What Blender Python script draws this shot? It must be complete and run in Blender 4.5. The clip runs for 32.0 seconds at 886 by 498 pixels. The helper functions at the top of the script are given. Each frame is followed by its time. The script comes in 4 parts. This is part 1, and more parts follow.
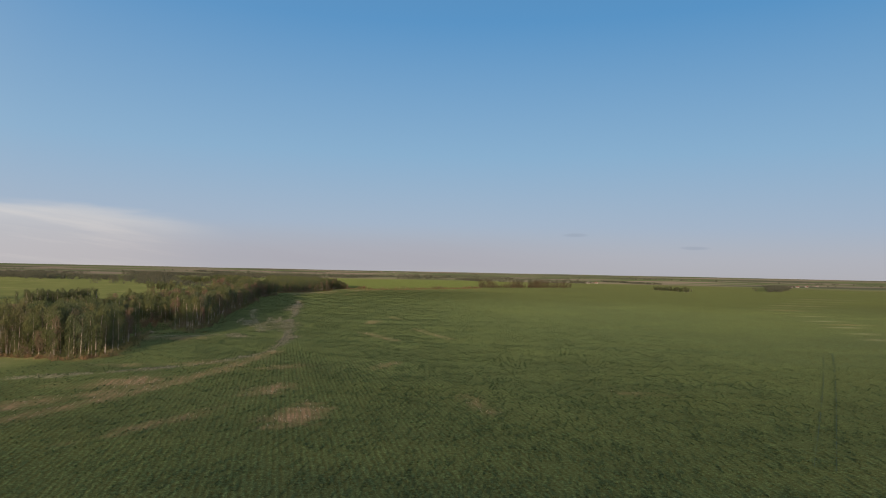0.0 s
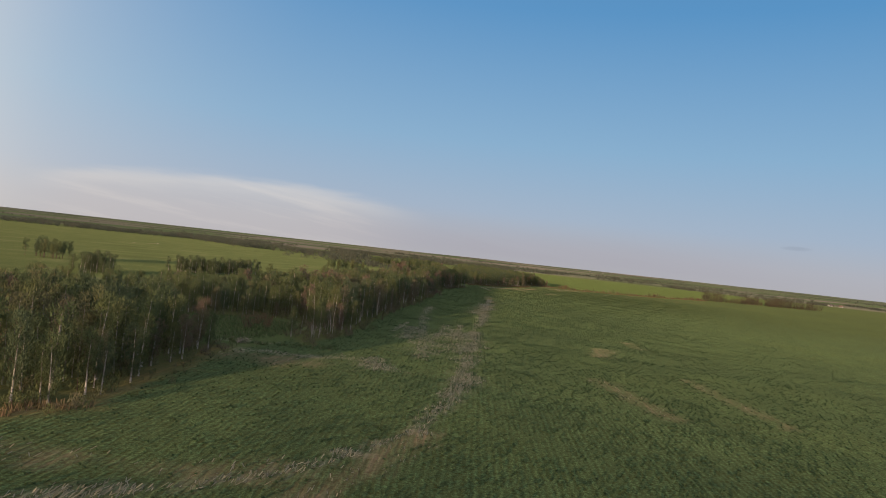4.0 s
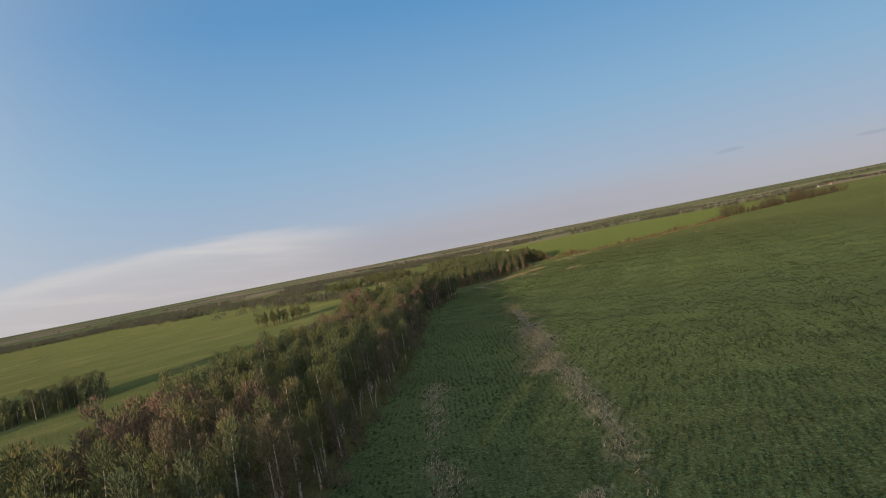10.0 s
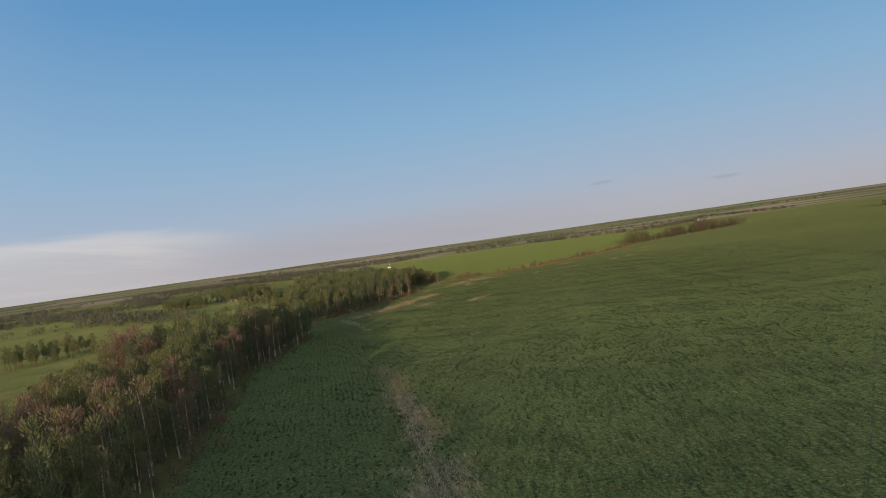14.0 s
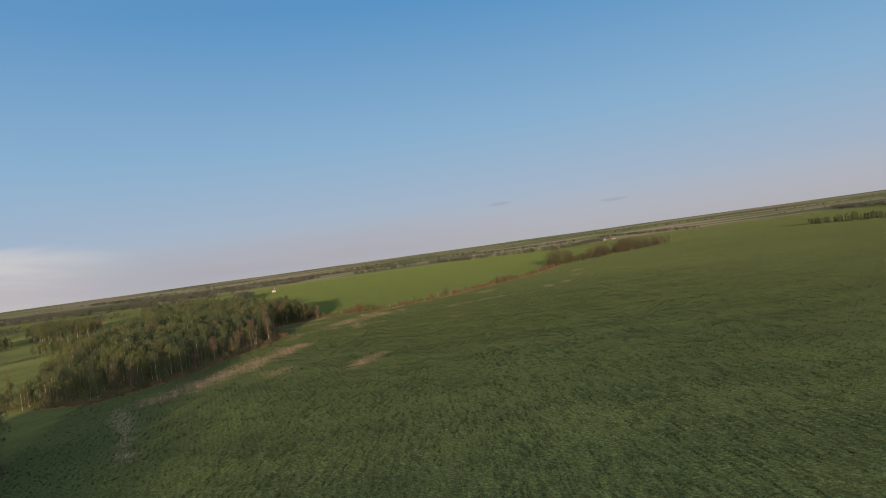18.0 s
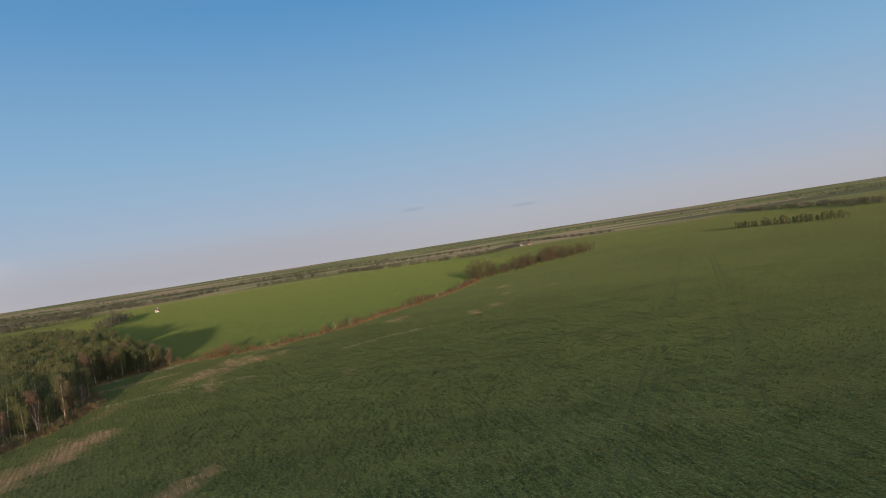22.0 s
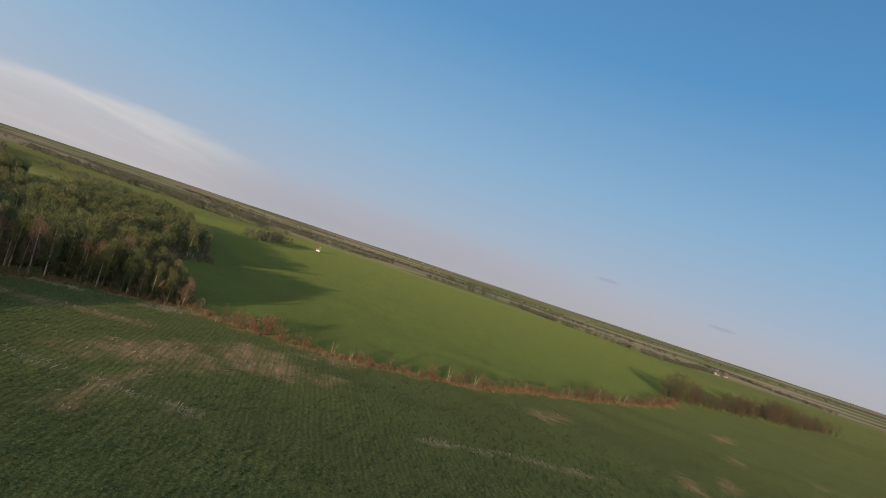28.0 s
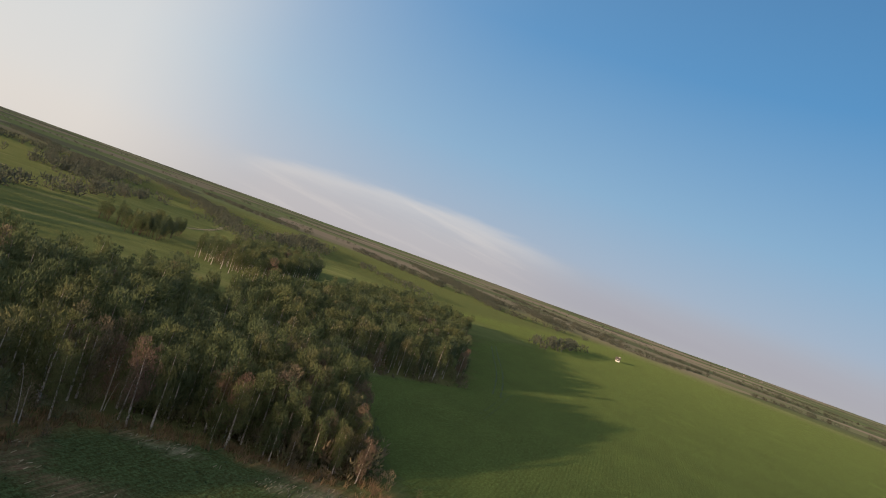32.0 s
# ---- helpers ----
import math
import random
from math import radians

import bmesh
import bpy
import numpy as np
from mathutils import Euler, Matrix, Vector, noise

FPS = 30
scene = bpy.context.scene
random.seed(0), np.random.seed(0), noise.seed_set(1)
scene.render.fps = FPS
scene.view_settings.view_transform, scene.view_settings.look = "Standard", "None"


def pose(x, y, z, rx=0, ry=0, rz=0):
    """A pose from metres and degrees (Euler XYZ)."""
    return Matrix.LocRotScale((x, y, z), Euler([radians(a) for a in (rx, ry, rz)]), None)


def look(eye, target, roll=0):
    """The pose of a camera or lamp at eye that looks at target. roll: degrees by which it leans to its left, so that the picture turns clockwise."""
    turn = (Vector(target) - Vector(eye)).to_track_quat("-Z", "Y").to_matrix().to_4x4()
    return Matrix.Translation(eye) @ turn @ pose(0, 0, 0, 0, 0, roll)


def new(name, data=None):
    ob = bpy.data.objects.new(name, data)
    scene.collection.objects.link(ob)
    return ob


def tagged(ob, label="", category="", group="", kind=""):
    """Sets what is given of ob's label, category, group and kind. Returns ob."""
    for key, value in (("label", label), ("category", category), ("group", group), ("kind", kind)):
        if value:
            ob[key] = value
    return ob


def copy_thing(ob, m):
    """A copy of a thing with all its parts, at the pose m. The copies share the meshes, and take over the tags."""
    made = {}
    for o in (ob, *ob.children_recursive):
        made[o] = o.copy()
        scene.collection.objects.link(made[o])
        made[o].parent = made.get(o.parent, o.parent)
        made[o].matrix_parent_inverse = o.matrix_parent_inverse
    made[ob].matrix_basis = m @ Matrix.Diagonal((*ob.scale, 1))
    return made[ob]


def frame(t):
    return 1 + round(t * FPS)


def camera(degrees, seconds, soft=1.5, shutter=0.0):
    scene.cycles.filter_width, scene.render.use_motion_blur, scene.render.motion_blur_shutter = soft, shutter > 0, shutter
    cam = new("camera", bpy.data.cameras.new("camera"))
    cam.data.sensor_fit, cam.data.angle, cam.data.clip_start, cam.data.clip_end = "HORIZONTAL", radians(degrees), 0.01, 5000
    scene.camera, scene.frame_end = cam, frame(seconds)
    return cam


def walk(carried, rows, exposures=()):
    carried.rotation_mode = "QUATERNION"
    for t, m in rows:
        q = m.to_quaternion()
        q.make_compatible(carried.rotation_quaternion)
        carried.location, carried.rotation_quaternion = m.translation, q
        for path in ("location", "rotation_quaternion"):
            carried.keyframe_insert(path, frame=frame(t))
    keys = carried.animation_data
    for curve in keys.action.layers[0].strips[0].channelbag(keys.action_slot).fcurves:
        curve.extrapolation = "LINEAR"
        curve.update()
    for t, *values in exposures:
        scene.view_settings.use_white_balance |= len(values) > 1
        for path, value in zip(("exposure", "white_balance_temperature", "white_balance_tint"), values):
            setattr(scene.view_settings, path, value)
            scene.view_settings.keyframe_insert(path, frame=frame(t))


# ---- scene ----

ROWS = [
    (0.0, -2.87, 3.43, 20.68, 91.94, -1.17, -0.86),
    (0.5, -3.05, 14.54, 20.78, 94.01, -10.61, -0.45),
    (1.0, -4.34, 26.68, 20.55, 93.40, -19.23, 1.37),
    (1.5, -8.03, 41.74, 19.79, 92.15, -22.08, 5.43),
    (2.0, -12.05, 56.79, 19.32, 91.18, -20.53, 9.85),
    (2.5, -13.77, 69.12, 19.13, 89.46, -7.07, 13.39),
    (3.0, -15.44, 77.64, 19.25, 90.27, -3.65, 14.77),
    (3.5, -17.90, 85.26, 19.92, 90.66, -4.78, 15.33),
    (5.5, -36.23, 144.53, 19.24, 89.60, -8.21, 16.31),
    (6.0, -38.73, 153.41, 18.90, 89.72, -3.14, 17.75),
    (6.5, -41.64, 161.80, 19.58, 89.51, -2.10, 17.63),
    (7.0, -44.00, 169.53, 20.00, 89.48, -1.28, 17.89),
    (7.5, -46.66, 176.97, 20.46, 89.43, -1.51, 17.79),
    (8.0, -50.13, 185.28, 20.96, 89.27, -1.15, 17.79),
    (8.5, -53.78, 196.80, 21.06, 90.05, 5.36, 18.08),
    (9.0, -56.91, 207.73, 20.93, 90.09, 11.57, 16.30),
    (9.5, -60.40, 218.44, 21.09, 89.77, 11.82, 14.22),
    (10.0, -62.69, 228.27, 20.95, 90.04, 11.24, 12.36),
    (10.5, -65.01, 240.71, 20.64, 90.01, 9.96, 10.63),
    (11.0, -67.36, 255.72, 20.61, 89.84, 9.12, 9.03),
    (11.5, -69.39, 268.38, 20.50, 90.10, 7.13, 7.38),
    (12.0, -70.60, 278.63, 20.34, 90.04, 5.43, 6.50),
    (12.5, -71.62, 288.50, 20.53, 89.57, 7.30, 5.49),
    (13.0, -72.55, 299.18, 20.75, 89.61, 7.36, 4.46),
    (13.5, -73.32, 308.68, 20.88, 89.52, 8.49, 3.26),
    (14.0, -73.74, 318.03, 21.06, 89.61, 8.04, 1.96),
    (14.5, -74.31, 328.09, 21.03, 89.72, 7.45, 0.81),
    (16.5, -72.00, 381.83, 20.84, 90.04, 6.61, -3.89),
    (17.0, -71.25, 391.75, 21.45, 90.17, 6.95, -4.74),
    (17.5, -70.23, 401.53, 21.48, 90.35, 7.31, -5.67),
    (18.0, -69.36, 410.61, 21.60, 90.10, 7.91, -6.79),
    (18.5, -67.99, 419.21, 21.99, 90.17, 8.22, -7.80),
    (19.0, -66.37, 426.47, 22.60, 90.10, 7.32, -8.83),
    (19.5, -64.49, 433.25, 23.34, 90.02, 7.14, -9.53),
    (20.0, -62.63, 440.49, 23.97, 89.92, 7.48, -10.40),
    (20.5, -60.85, 448.35, 24.43, 89.84, 7.74, -11.23),
    (21.0, -59.12, 456.47, 24.65, 89.71, 8.43, -12.22),
    (21.5, -57.65, 464.36, 24.80, 89.53, 9.35, -13.43),
    (22.0, -55.57, 471.72, 25.16, 89.49, 8.79, -14.37),
    (22.5, -53.39, 478.07, 25.94, 89.29, 9.42, -15.49),
    (23.0, -51.41, 484.58, 26.40, 89.36, 7.52, -16.47),
    (23.5, -49.60, 490.87, 26.24, 89.19, 4.14, -17.31),
    (24.0, -47.49, 497.33, 25.68, 89.80, -0.76, -17.29),
    (24.5, -44.86, 504.38, 26.12, 89.56, -3.08, -16.63),
    (26.5, -41.65, 531.81, 24.43, 91.14, -17.57, -7.91),
    (27.0, -40.67, 545.13, 23.91, 91.39, -19.22, -4.69),
    (27.5, -41.34, 558.41, 23.41, 91.54, -19.75, -1.52),
    (28.0, -43.31, 570.63, 22.97, 91.61, -18.27, 1.55),
    (28.5, -45.30, 580.74, 22.65, 91.72, -16.71, 4.04),
    (29.0, -46.60, 588.45, 22.84, 91.53, -16.89, 6.48),
    (29.5, -46.58, 593.55, 23.60, 91.62, -18.20, 9.20),
    (30.0, -46.23, 599.62, 24.80, 91.08, -18.57, 13.05),
    (30.5, -46.04, 605.81, 25.43, 91.40, -19.48, 16.92),
    (31.0, -46.76, 613.00, 26.22, 91.30, -19.86, 21.09),
    (31.5, -48.99, 620.60, 27.25, 91.46, -18.78, 25.06),
    (32.0, -52.57, 627.76, 28.81, 91.24, -19.77, 29.20),
]
LENS = 68.0
cam = camera(LENS, 32.0, soft=1.0)
walk(cam, [(t, pose(*p)) for t, *p in ROWS])

# ---------------------------------------------------------------- light
SUN_FROM = Vector((-0.13, -1.0, 0.0)).normalized()
SUN_EL = 4.7


def calc(nodes, links, op, a, b=0.0):
    m = nodes.new("ShaderNodeMath")
    m.operation = op
    for sock, v in zip(m.inputs, (a, b)):
        if isinstance(v, bpy.types.NodeSocket):
            links.new(v, sock)
        else:
            sock.default_value = v
    return m.outputs[0]


def span(nodes, links, value, lo, hi):
    """0 below lo, 1 above hi, smooth between."""
    m = nodes.new("ShaderNodeMapRange")
    m.interpolation_type = "SMOOTHSTEP"
    links.new(value, m.inputs[0])
    m.inputs[1].default_value, m.inputs[2].default_value = lo, hi
    return m.outputs[0]


def ramp(nodes, stops):
    r = nodes.new("ShaderNodeValToRGB")
    els = r.color_ramp.elements
    while len(els) < len(stops):
        els.new(0.5)
    for e, (p, c) in zip(els, stops):
        e.position = p
        e.color = (*c, 1)
    return r


def mixc(nodes, links, fac, a, b, mode="MIX"):
    m = nodes.new("ShaderNodeMix")
    m.data_type, m.blend_type = "RGBA", mode
    for sock, v in ((m.inputs[0], fac), (m.inputs[6], a), (m.inputs[7], b)):
        if isinstance(v, bpy.types.NodeSocket):
            links.new(v, sock)
        elif isinstance(v, (int, float)):
            sock.default_value = v
        else:
            sock.default_value = (*v, 1)
    return m.outputs[2]


def evening_sky():
    """Clear evening sky: Nishita base, blue overhead, grey-pink haze low down, brighter towards the sun, one low cloud bank."""
    world = bpy.data.worlds.new("evening_sky")
    scene.world = world
    world.use_nodes = True
    n, l = world.node_tree.nodes, world.node_tree.links
    n.clear()
    sky = n.new("ShaderNodeTexSky")
    sky.sky_type = "NISHITA"
    sky.sun_disc = False
    sky.sun_elevation = radians(SUN_EL)
    sky.sun_rotation = math.atan2(SUN_FROM.x, SUN_FROM.y)
    tc = n.new("ShaderNodeTexCoord")
    sep = n.new("ShaderNodeSeparateXYZ")
    l.new(tc.outputs["Generated"], sep.inputs[0])
    x, y, z = sep.outputs
    el = calc(n, l, "MULTIPLY", calc(n, l, "ARCSINE", z), 57.2958)
    az = calc(n, l, "MULTIPLY", calc(n, l, "ARCTAN2", calc(n, l, "MULTIPLY", x, -1.0), y), 57.2958)
    high = ramp(n, [(0.0, SKY[0]), (0.03, SKY[1]), (0.08, SKY[2]), (0.2, SKY[3]), (0.42, SKY[4]), (1.0, SKY[5])])
    l.new(calc(n, l, "DIVIDE", el, 50.0), high.inputs[0])
    dot = n.new("ShaderNodeVectorMath")
    dot.operation = "DOT_PRODUCT"
    l.new(tc.outputs["Generated"], dot.inputs[0])
    dot.inputs[1].default_value = (SUN_GLOW[0], SUN_GLOW[1], 0.09)
    glow = ramp(n, [(0.0, (0, 0, 0)), (0.27, (0.03,) * 3), (0.40, (0.17,) * 3), (0.5, (0.84,) * 3), (1.0, (0.85,) * 3)])
    glow.color_ramp.interpolation = "B_SPLINE"
    l.new(calc(n, l, "ADD", calc(n, l, "MULTIPLY", dot.outputs["Value"], 0.5), 0.5), glow.inputs[0])
    c = mixc(n, l, calc(n, l, "MULTIPLY", glow.outputs[0], 0.88), high.outputs[0], (0.98, 0.90, 0.80))
    # low cloud bank
    noise_v = n.new("ShaderNodeCombineXYZ")
    l.new(calc(n, l, "MULTIPLY", az, 0.12), noise_v.inputs[0])
    l.new(calc(n, l, "MULTIPLY", el, 0.8), noise_v.inputs[1])
    wisp = n.new("ShaderNodeTexNoise")
    wisp.inputs["Scale"].default_value = 1.6
    wisp.inputs["Detail"].default_value = 5
    l.new(noise_v.outputs[0], wisp.inputs["Vector"])
    off = calc(n, l, "MULTIPLY", calc(n, l, "ADD", az, -32.5), 1 / 16.0)
    top = calc(n, l, "SUBTRACT", 4.75, calc(n, l, "MULTIPLY", calc(n, l, "MULTIPLY", off, off), 1.5))
    top = calc(n, l, "ADD", top, calc(n, l, "MULTIPLY", calc(n, l, "ADD", wisp.outputs[0], -0.5), 1.1))
    under = span(n, l, calc(n, l, "SUBTRACT", top, el), -0.2, 1.1)
    sides = calc(n, l, "MULTIPLY", span(n, l, az, 16.0, 27.0), calc(n, l, "SUBTRACT", 1.0, span(n, l, az, 44.0, 50.0)))
    rim = calc(n, l, "MULTIPLY", under, calc(n, l, "SUBTRACT", 1.0, span(n, l, calc(n, l, "SUBTRACT", top, el), 0.3, 2.2)))
    c = mixc(n, l, calc(n, l, "MULTIPLY", calc(n, l, "MULTIPLY", under, sides), 0.48), c, (0.60, 0.56, 0.57))
    c = mixc(n, l, calc(n, l, "MULTIPLY", calc(n, l, "MULTIPLY", rim, sides), 0.34), c, (0.86, 0.81, 0.77))
    # thin bright wisps fanning out of the bank, and a mauve veil low down
    fan_v = n.new("ShaderNodeCombineXYZ")
    l.new(calc(n, l, "MULTIPLY", az, 0.035), fan_v.inputs[0])
    l.new(calc(n, l, "SUBTRACT", calc(n, l, "MULTIPLY", el, 0.5), calc(n, l, "MULTIPLY", az, 0.06)), fan_v.inputs[1])
    fan = n.new("ShaderNodeTexNoise")
    fan.inputs["Scale"].default_value = 1.5
    fan.inputs["Detail"].default_value = 6
    fan.inputs["Roughness"].default_value = .62
    l.new(fan_v.outputs[0], fan.inputs["Vector"])
    streaks = calc(n, l, "MULTIPLY", span(n, l, fan.outputs[0], .5, .72), calc(n, l, "MULTIPLY", under, sides))
    c = mixc(n, l, calc(n, l, "MULTIPLY", streaks, 0.24), c, (0.84, 0.78, 0.74))
    veil_el = calc(n, l, "MULTIPLY", span(n, l, el, -0.6, 0.8), calc(n, l, "SUBTRACT", 1.0, span(n, l, el, 1.2, 4.4)))
    veil_az = calc(n, l, "MULTIPLY", span(n, l, az, -22.0, 2.0), calc(n, l, "SUBTRACT", 1.0, span(n, l, az, 12.0, 34.0)))
    veil = calc(n, l, "MULTIPLY", calc(n, l, "MULTIPLY", veil_el, veil_az), calc(n, l, "ADD", calc(n, l, "MULTIPLY", fan.outputs[0], .8), .3))
    c = mixc(n, l, calc(n, l, "MULTIPLY", veil, 0.42), c, (0.36, 0.34, 0.42))
    # small dark cloud streaks
    for a0, e0, wide in ((-12.2, 3.3, 1.1), (-21.8, 2.3, 1.2)):
        u = calc(n, l, "DIVIDE", calc(n, l, "ADD", az, -a0), wide)
        v = calc(n, l, "DIVIDE", calc(n, l, "ADD", el, -e0), 0.17)
        v = calc(n, l, "ADD", v, calc(n, l, "MULTIPLY", calc(n, l, "ADD", wisp.outputs[0], -0.5), 2.0))
        d = calc(n, l, "ADD", calc(n, l, "MULTIPLY", u, u), calc(n, l, "MULTIPLY", v, v))
        c = mixc(n, l, calc(n, l, "MULTIPLY", calc(n, l, "SUBTRACT", 1.0, span(n, l, d, 0.0, 1.4)), 0.42), c, (0.27, 0.33, 0.45))
    nish = mixc(n, l, 1.0, sky.outputs[0], (0.12, 0.12, 0.12), "MULTIPLY")
    c = mixc(n, l, 0.9, nish, c)
    bg = n.new("ShaderNodeBackground")
    out = n.new("ShaderNodeOutputWorld")
    l.new(c, bg.inputs[0])
    bg.inputs[1].default_value = 1.0
    l.new(bg.outputs[0], out.inputs[0])


SKY = [(0.455, 0.46, 0.51), (0.43, 0.46, 0.545), (0.35, 0.45, 0.61), (0.235, 0.425, 0.645), (0.085, 0.29, 0.58), (0.022, 0.09, 0.25)]
SUN_GLOW = Vector((-0.5, -0.86)).normalized()
evening_sky()

sun_data = bpy.data.lights.new("sun", "SUN")
sun_data.energy = 5.0
sun_data.angle = radians(1.0)
sun_data.color = (1.0, 0.70, 0.44)
sun = new("sun", sun_data)
sd = SUN_FROM * math.cos(radians(SUN_EL)) + Vector((0, 0, math.sin(radians(SUN_EL))))
sun.matrix_world = look(Vector((0, 0, 300)), Vector((0, 0, 300)) - sd)
scene.view_settings.exposure = 0.0

# ---------------------------------------------------------------- materials


def mat(name, rough=0.9):
    m = bpy.data.materials.new(name)
    m.use_nodes = True
    b = m.node_tree.nodes["Principled BSDF"]
    b.inputs["Roughness"].default_value = rough
    b.inputs["Specular IOR Level"].default_value = 0.2
    return m, m.node_tree.nodes, m.node_tree.links, b


def tex(nodes, links, scale, detail=3.0, rough=0.55, coord="Object", stretch=None):
    tc = nodes.new("ShaderNodeTexCoord")
    n = nodes.new("ShaderNodeTexNoise")
    n.inputs["Scale"].default_value = scale
    n.inputs["Detail"].default_value = detail
    n.inputs["Roughness"].default_value = rough
    if stretch:
        mp = nodes.new("ShaderNodeMapping")
        mp.vector_type = "TEXTURE"
        mp.inputs["Scale"].default_value = [1 / s for s in stretch[:3]]
        mp.inputs["Rotation"].default_value = (0, 0, radians(-stretch[3]) if len(stretch) > 3 else 0)
        links.new(tc.outputs[coord], mp.inputs[0])
        links.new(mp.outputs[0], n.inputs["Vector"])
    else:
        links.new(tc.outputs[coord], n.inputs["Vector"])
    return n


def attr(nodes, name):
    a = nodes.new("ShaderNodeAttribute")
    a.attribute_name = name
    return a


def bark_mat():
    m, n, l, b = mat("birch_bark", 0.8)
    t = tex(n, l, 2.2, 4, 0.7, stretch=(1, 1, 3.0))
    r = ramp(n, [(0.34, (0.06, 0.05, 0.045)), (0.46, (0.36, 0.32, 0.285)), (0.72, (0.64, 0.585, 0.525))])
    l.new(t.outputs[0], r.inputs[0])
    l.new(r.outputs[0], b.inputs["Base Color"])
    return m


def wood_mat(name, dark, light):
    m, n, l, b = mat(name, 0.9)
    t = tex(n, l, 5, 4, 0.7)
    r = ramp(n, [(0.3, dark), (0.7, light)])
    l.new(t.outputs[0], r.inputs[0])
    l.new(r.outputs[0], b.inputs["Base Color"])
    return m


def leaf_mat(name, stops, source):
    """Leaf colour by tree (stops) with a finer change from leaf to leaf."""
    m, n, l, b = mat(name, 0.7)
    if source == "object":
        o = n.new("ShaderNodeObjectInfo").outputs["Random"]
    else:
        o = attr(n, "tone").outputs["Fac"]
    r = ramp(n, stops)
    l.new(o, r.inputs[0])
    g = n.new("ShaderNodeNewGeometry")
    v = ramp(n, [(0.0, (0.80, 0.82, 0.78)), (1.0, (1.20, 1.18, 1.14))])
    l.new(g.outputs["Random Per Island"], v.inputs[0])
    c = mixc(n, l, 1.0, r.outputs[0], v.outputs[0], "MULTIPLY")
    l.new(c, b.inputs["Base Color"])
    tr = n.new("ShaderNodeBsdfTranslucent")
    l.new(c, tr.inputs[0])
    mx = n.new("ShaderNodeMixShader")
    mx.inputs[0].default_value = 0.35
    l.new(b.outputs[0], mx.inputs[1])
    l.new(tr.outputs[0], mx.inputs[2])
    l.new(mx.outputs[0], n["Material Output"].inputs[0])
    return m


GREENS = [(0.0, (0.092, 0.118, 0.068)), (0.3, (0.108, 0.134, 0.062)), (0.55, (0.138, 0.148, 0.066)),
          (0.75, (0.165, 0.144, 0.096)), (1.0, (0.188, 0.128, 0.102))]
REDS = [(0.0, (0.150, 0.128, 0.075)), (0.5, (0.175, 0.122, 0.078)), (1.0, (0.210, 0.120, 0.080))]
TWIGS = [(0.0, (0.086, 0.092, 0.052)), (0.6, (0.105, 0.093, 0.056)), (1.0, (0.122, 0.090, 0.060))]
DARKS = [(0.0, (0.080, 0.100, 0.055)), (1.0, (0.115, 0.130, 0.062))]
BARK = bark_mat()
DARKWOOD = wood_mat("dark_branch", (0.05, 0.035, 0.03), (0.13, 0.09, 0.07))
PALEWOOD = wood_mat("pale_branch", (0.22, 0.15, 0.11), (0.42, 0.32, 0.25))
LEAF = leaf_mat("birch_leaf", GREENS, "object")
LEAF_MASS = leaf_mat("wood_leaf", GREENS, "tone")
RED_LEAF = leaf_mat("budding_twig", REDS, "object")
TWIG_LEAF = leaf_mat("dark_twig", TWIGS, "object")
DARK_LEAF = leaf_mat("dark_leaf", DARKS, "object")
# far belts: distance haze is put into the leaf colour, paler and greyer
FAR_HAZE_LEAF = leaf_mat("far_haze_leaf", [(0.0, (0.094, 0.106, 0.080)), (0.6, (0.110, 0.114, 0.086)), (1.0, (0.140, 0.122, 0.100))], "tone")

# ---------------------------------------------------------------- plan
# edges of the woods, as seen from above, in metres
COPSE_A = [(-130, 160), (-112, 154), (-94, 149), (-80, 147), (-76, 154), (-81, 176), (-87, 196), (-100, 201), (-128, 193)]
WOOD_1 = [(-79, 211), (-80, 230), (-84, 250), (-92, 290), (-96, 312), (-101, 350), (-107, 382), (-114, 415), (-121, 448), (-122, 475), (-121, 506),
          (-138, 512), (-156, 468), (-150, 438), (-139, 392), (-138, 346), (-130, 311), (-128, 292), (-138, 268), (-140, 252),
          (-158, 226), (-154, 207), (-120, 226), (-101, 244), (-89, 236), (-86, 217)]
WOOD_2 = [(-141, 560), (-129, 556), (-117, 577), (-109, 606), (-104, 621), (-101, 641), (-106, 656), (-115, 673), (-107, 684), (-100, 690), (-94, 695), (-92, 700),
          (-101, 709), (-112, 720), (-128, 731), (-184, 738), (-178, 690), (-158, 620), (-153, 560)]
WOOD_3 = [(-131, 733), (-131, 757), (-124, 778), (-130, 802), (-158, 850), (-190, 920), (-232, 930), (-222, 868), (-204, 830), (-180, 752)]
WOOD_4 = [(-220, 792), (-229, 830), (-262, 892), (-296, 920), (-300, 880), (-250, 796)]
COPSE_E = [(58, 848), (88, 872), (130, 912), (204, 976), (199, 990), (120, 930), (74, 880), (54, 862)]
GROVES = [[(-204, 334), (-196, 352), (-191, 378), (-201, 382), (-206, 358), (-215, 340)], [(-212, 286), (-200, 282), (-196, 294), (-210, 298)],
          [(-270, 318), (-252, 316), (-256, 332), (-272, 332)], [(-222, 520), (-204, 545), (-214, 556), (-232, 530)],
          [(-318, 828), (-269, 780), (-262, 792), (-310, 842)], [(-212, 700), (-176, 682), (-178, 696), (-208, 712)],
          [(-292, 782), (-280, 790), (-286, 804), (-298, 796)]]
GROVE_E = [(309, 936), (323, 838), (331, 840), (317, 938)]
HEDGE = [(-91, 697), (-78, 695), (-62, 698), (-47, 706), (-33, 716), (-19, 735), (0, 757), (28, 794), (58, 846)]
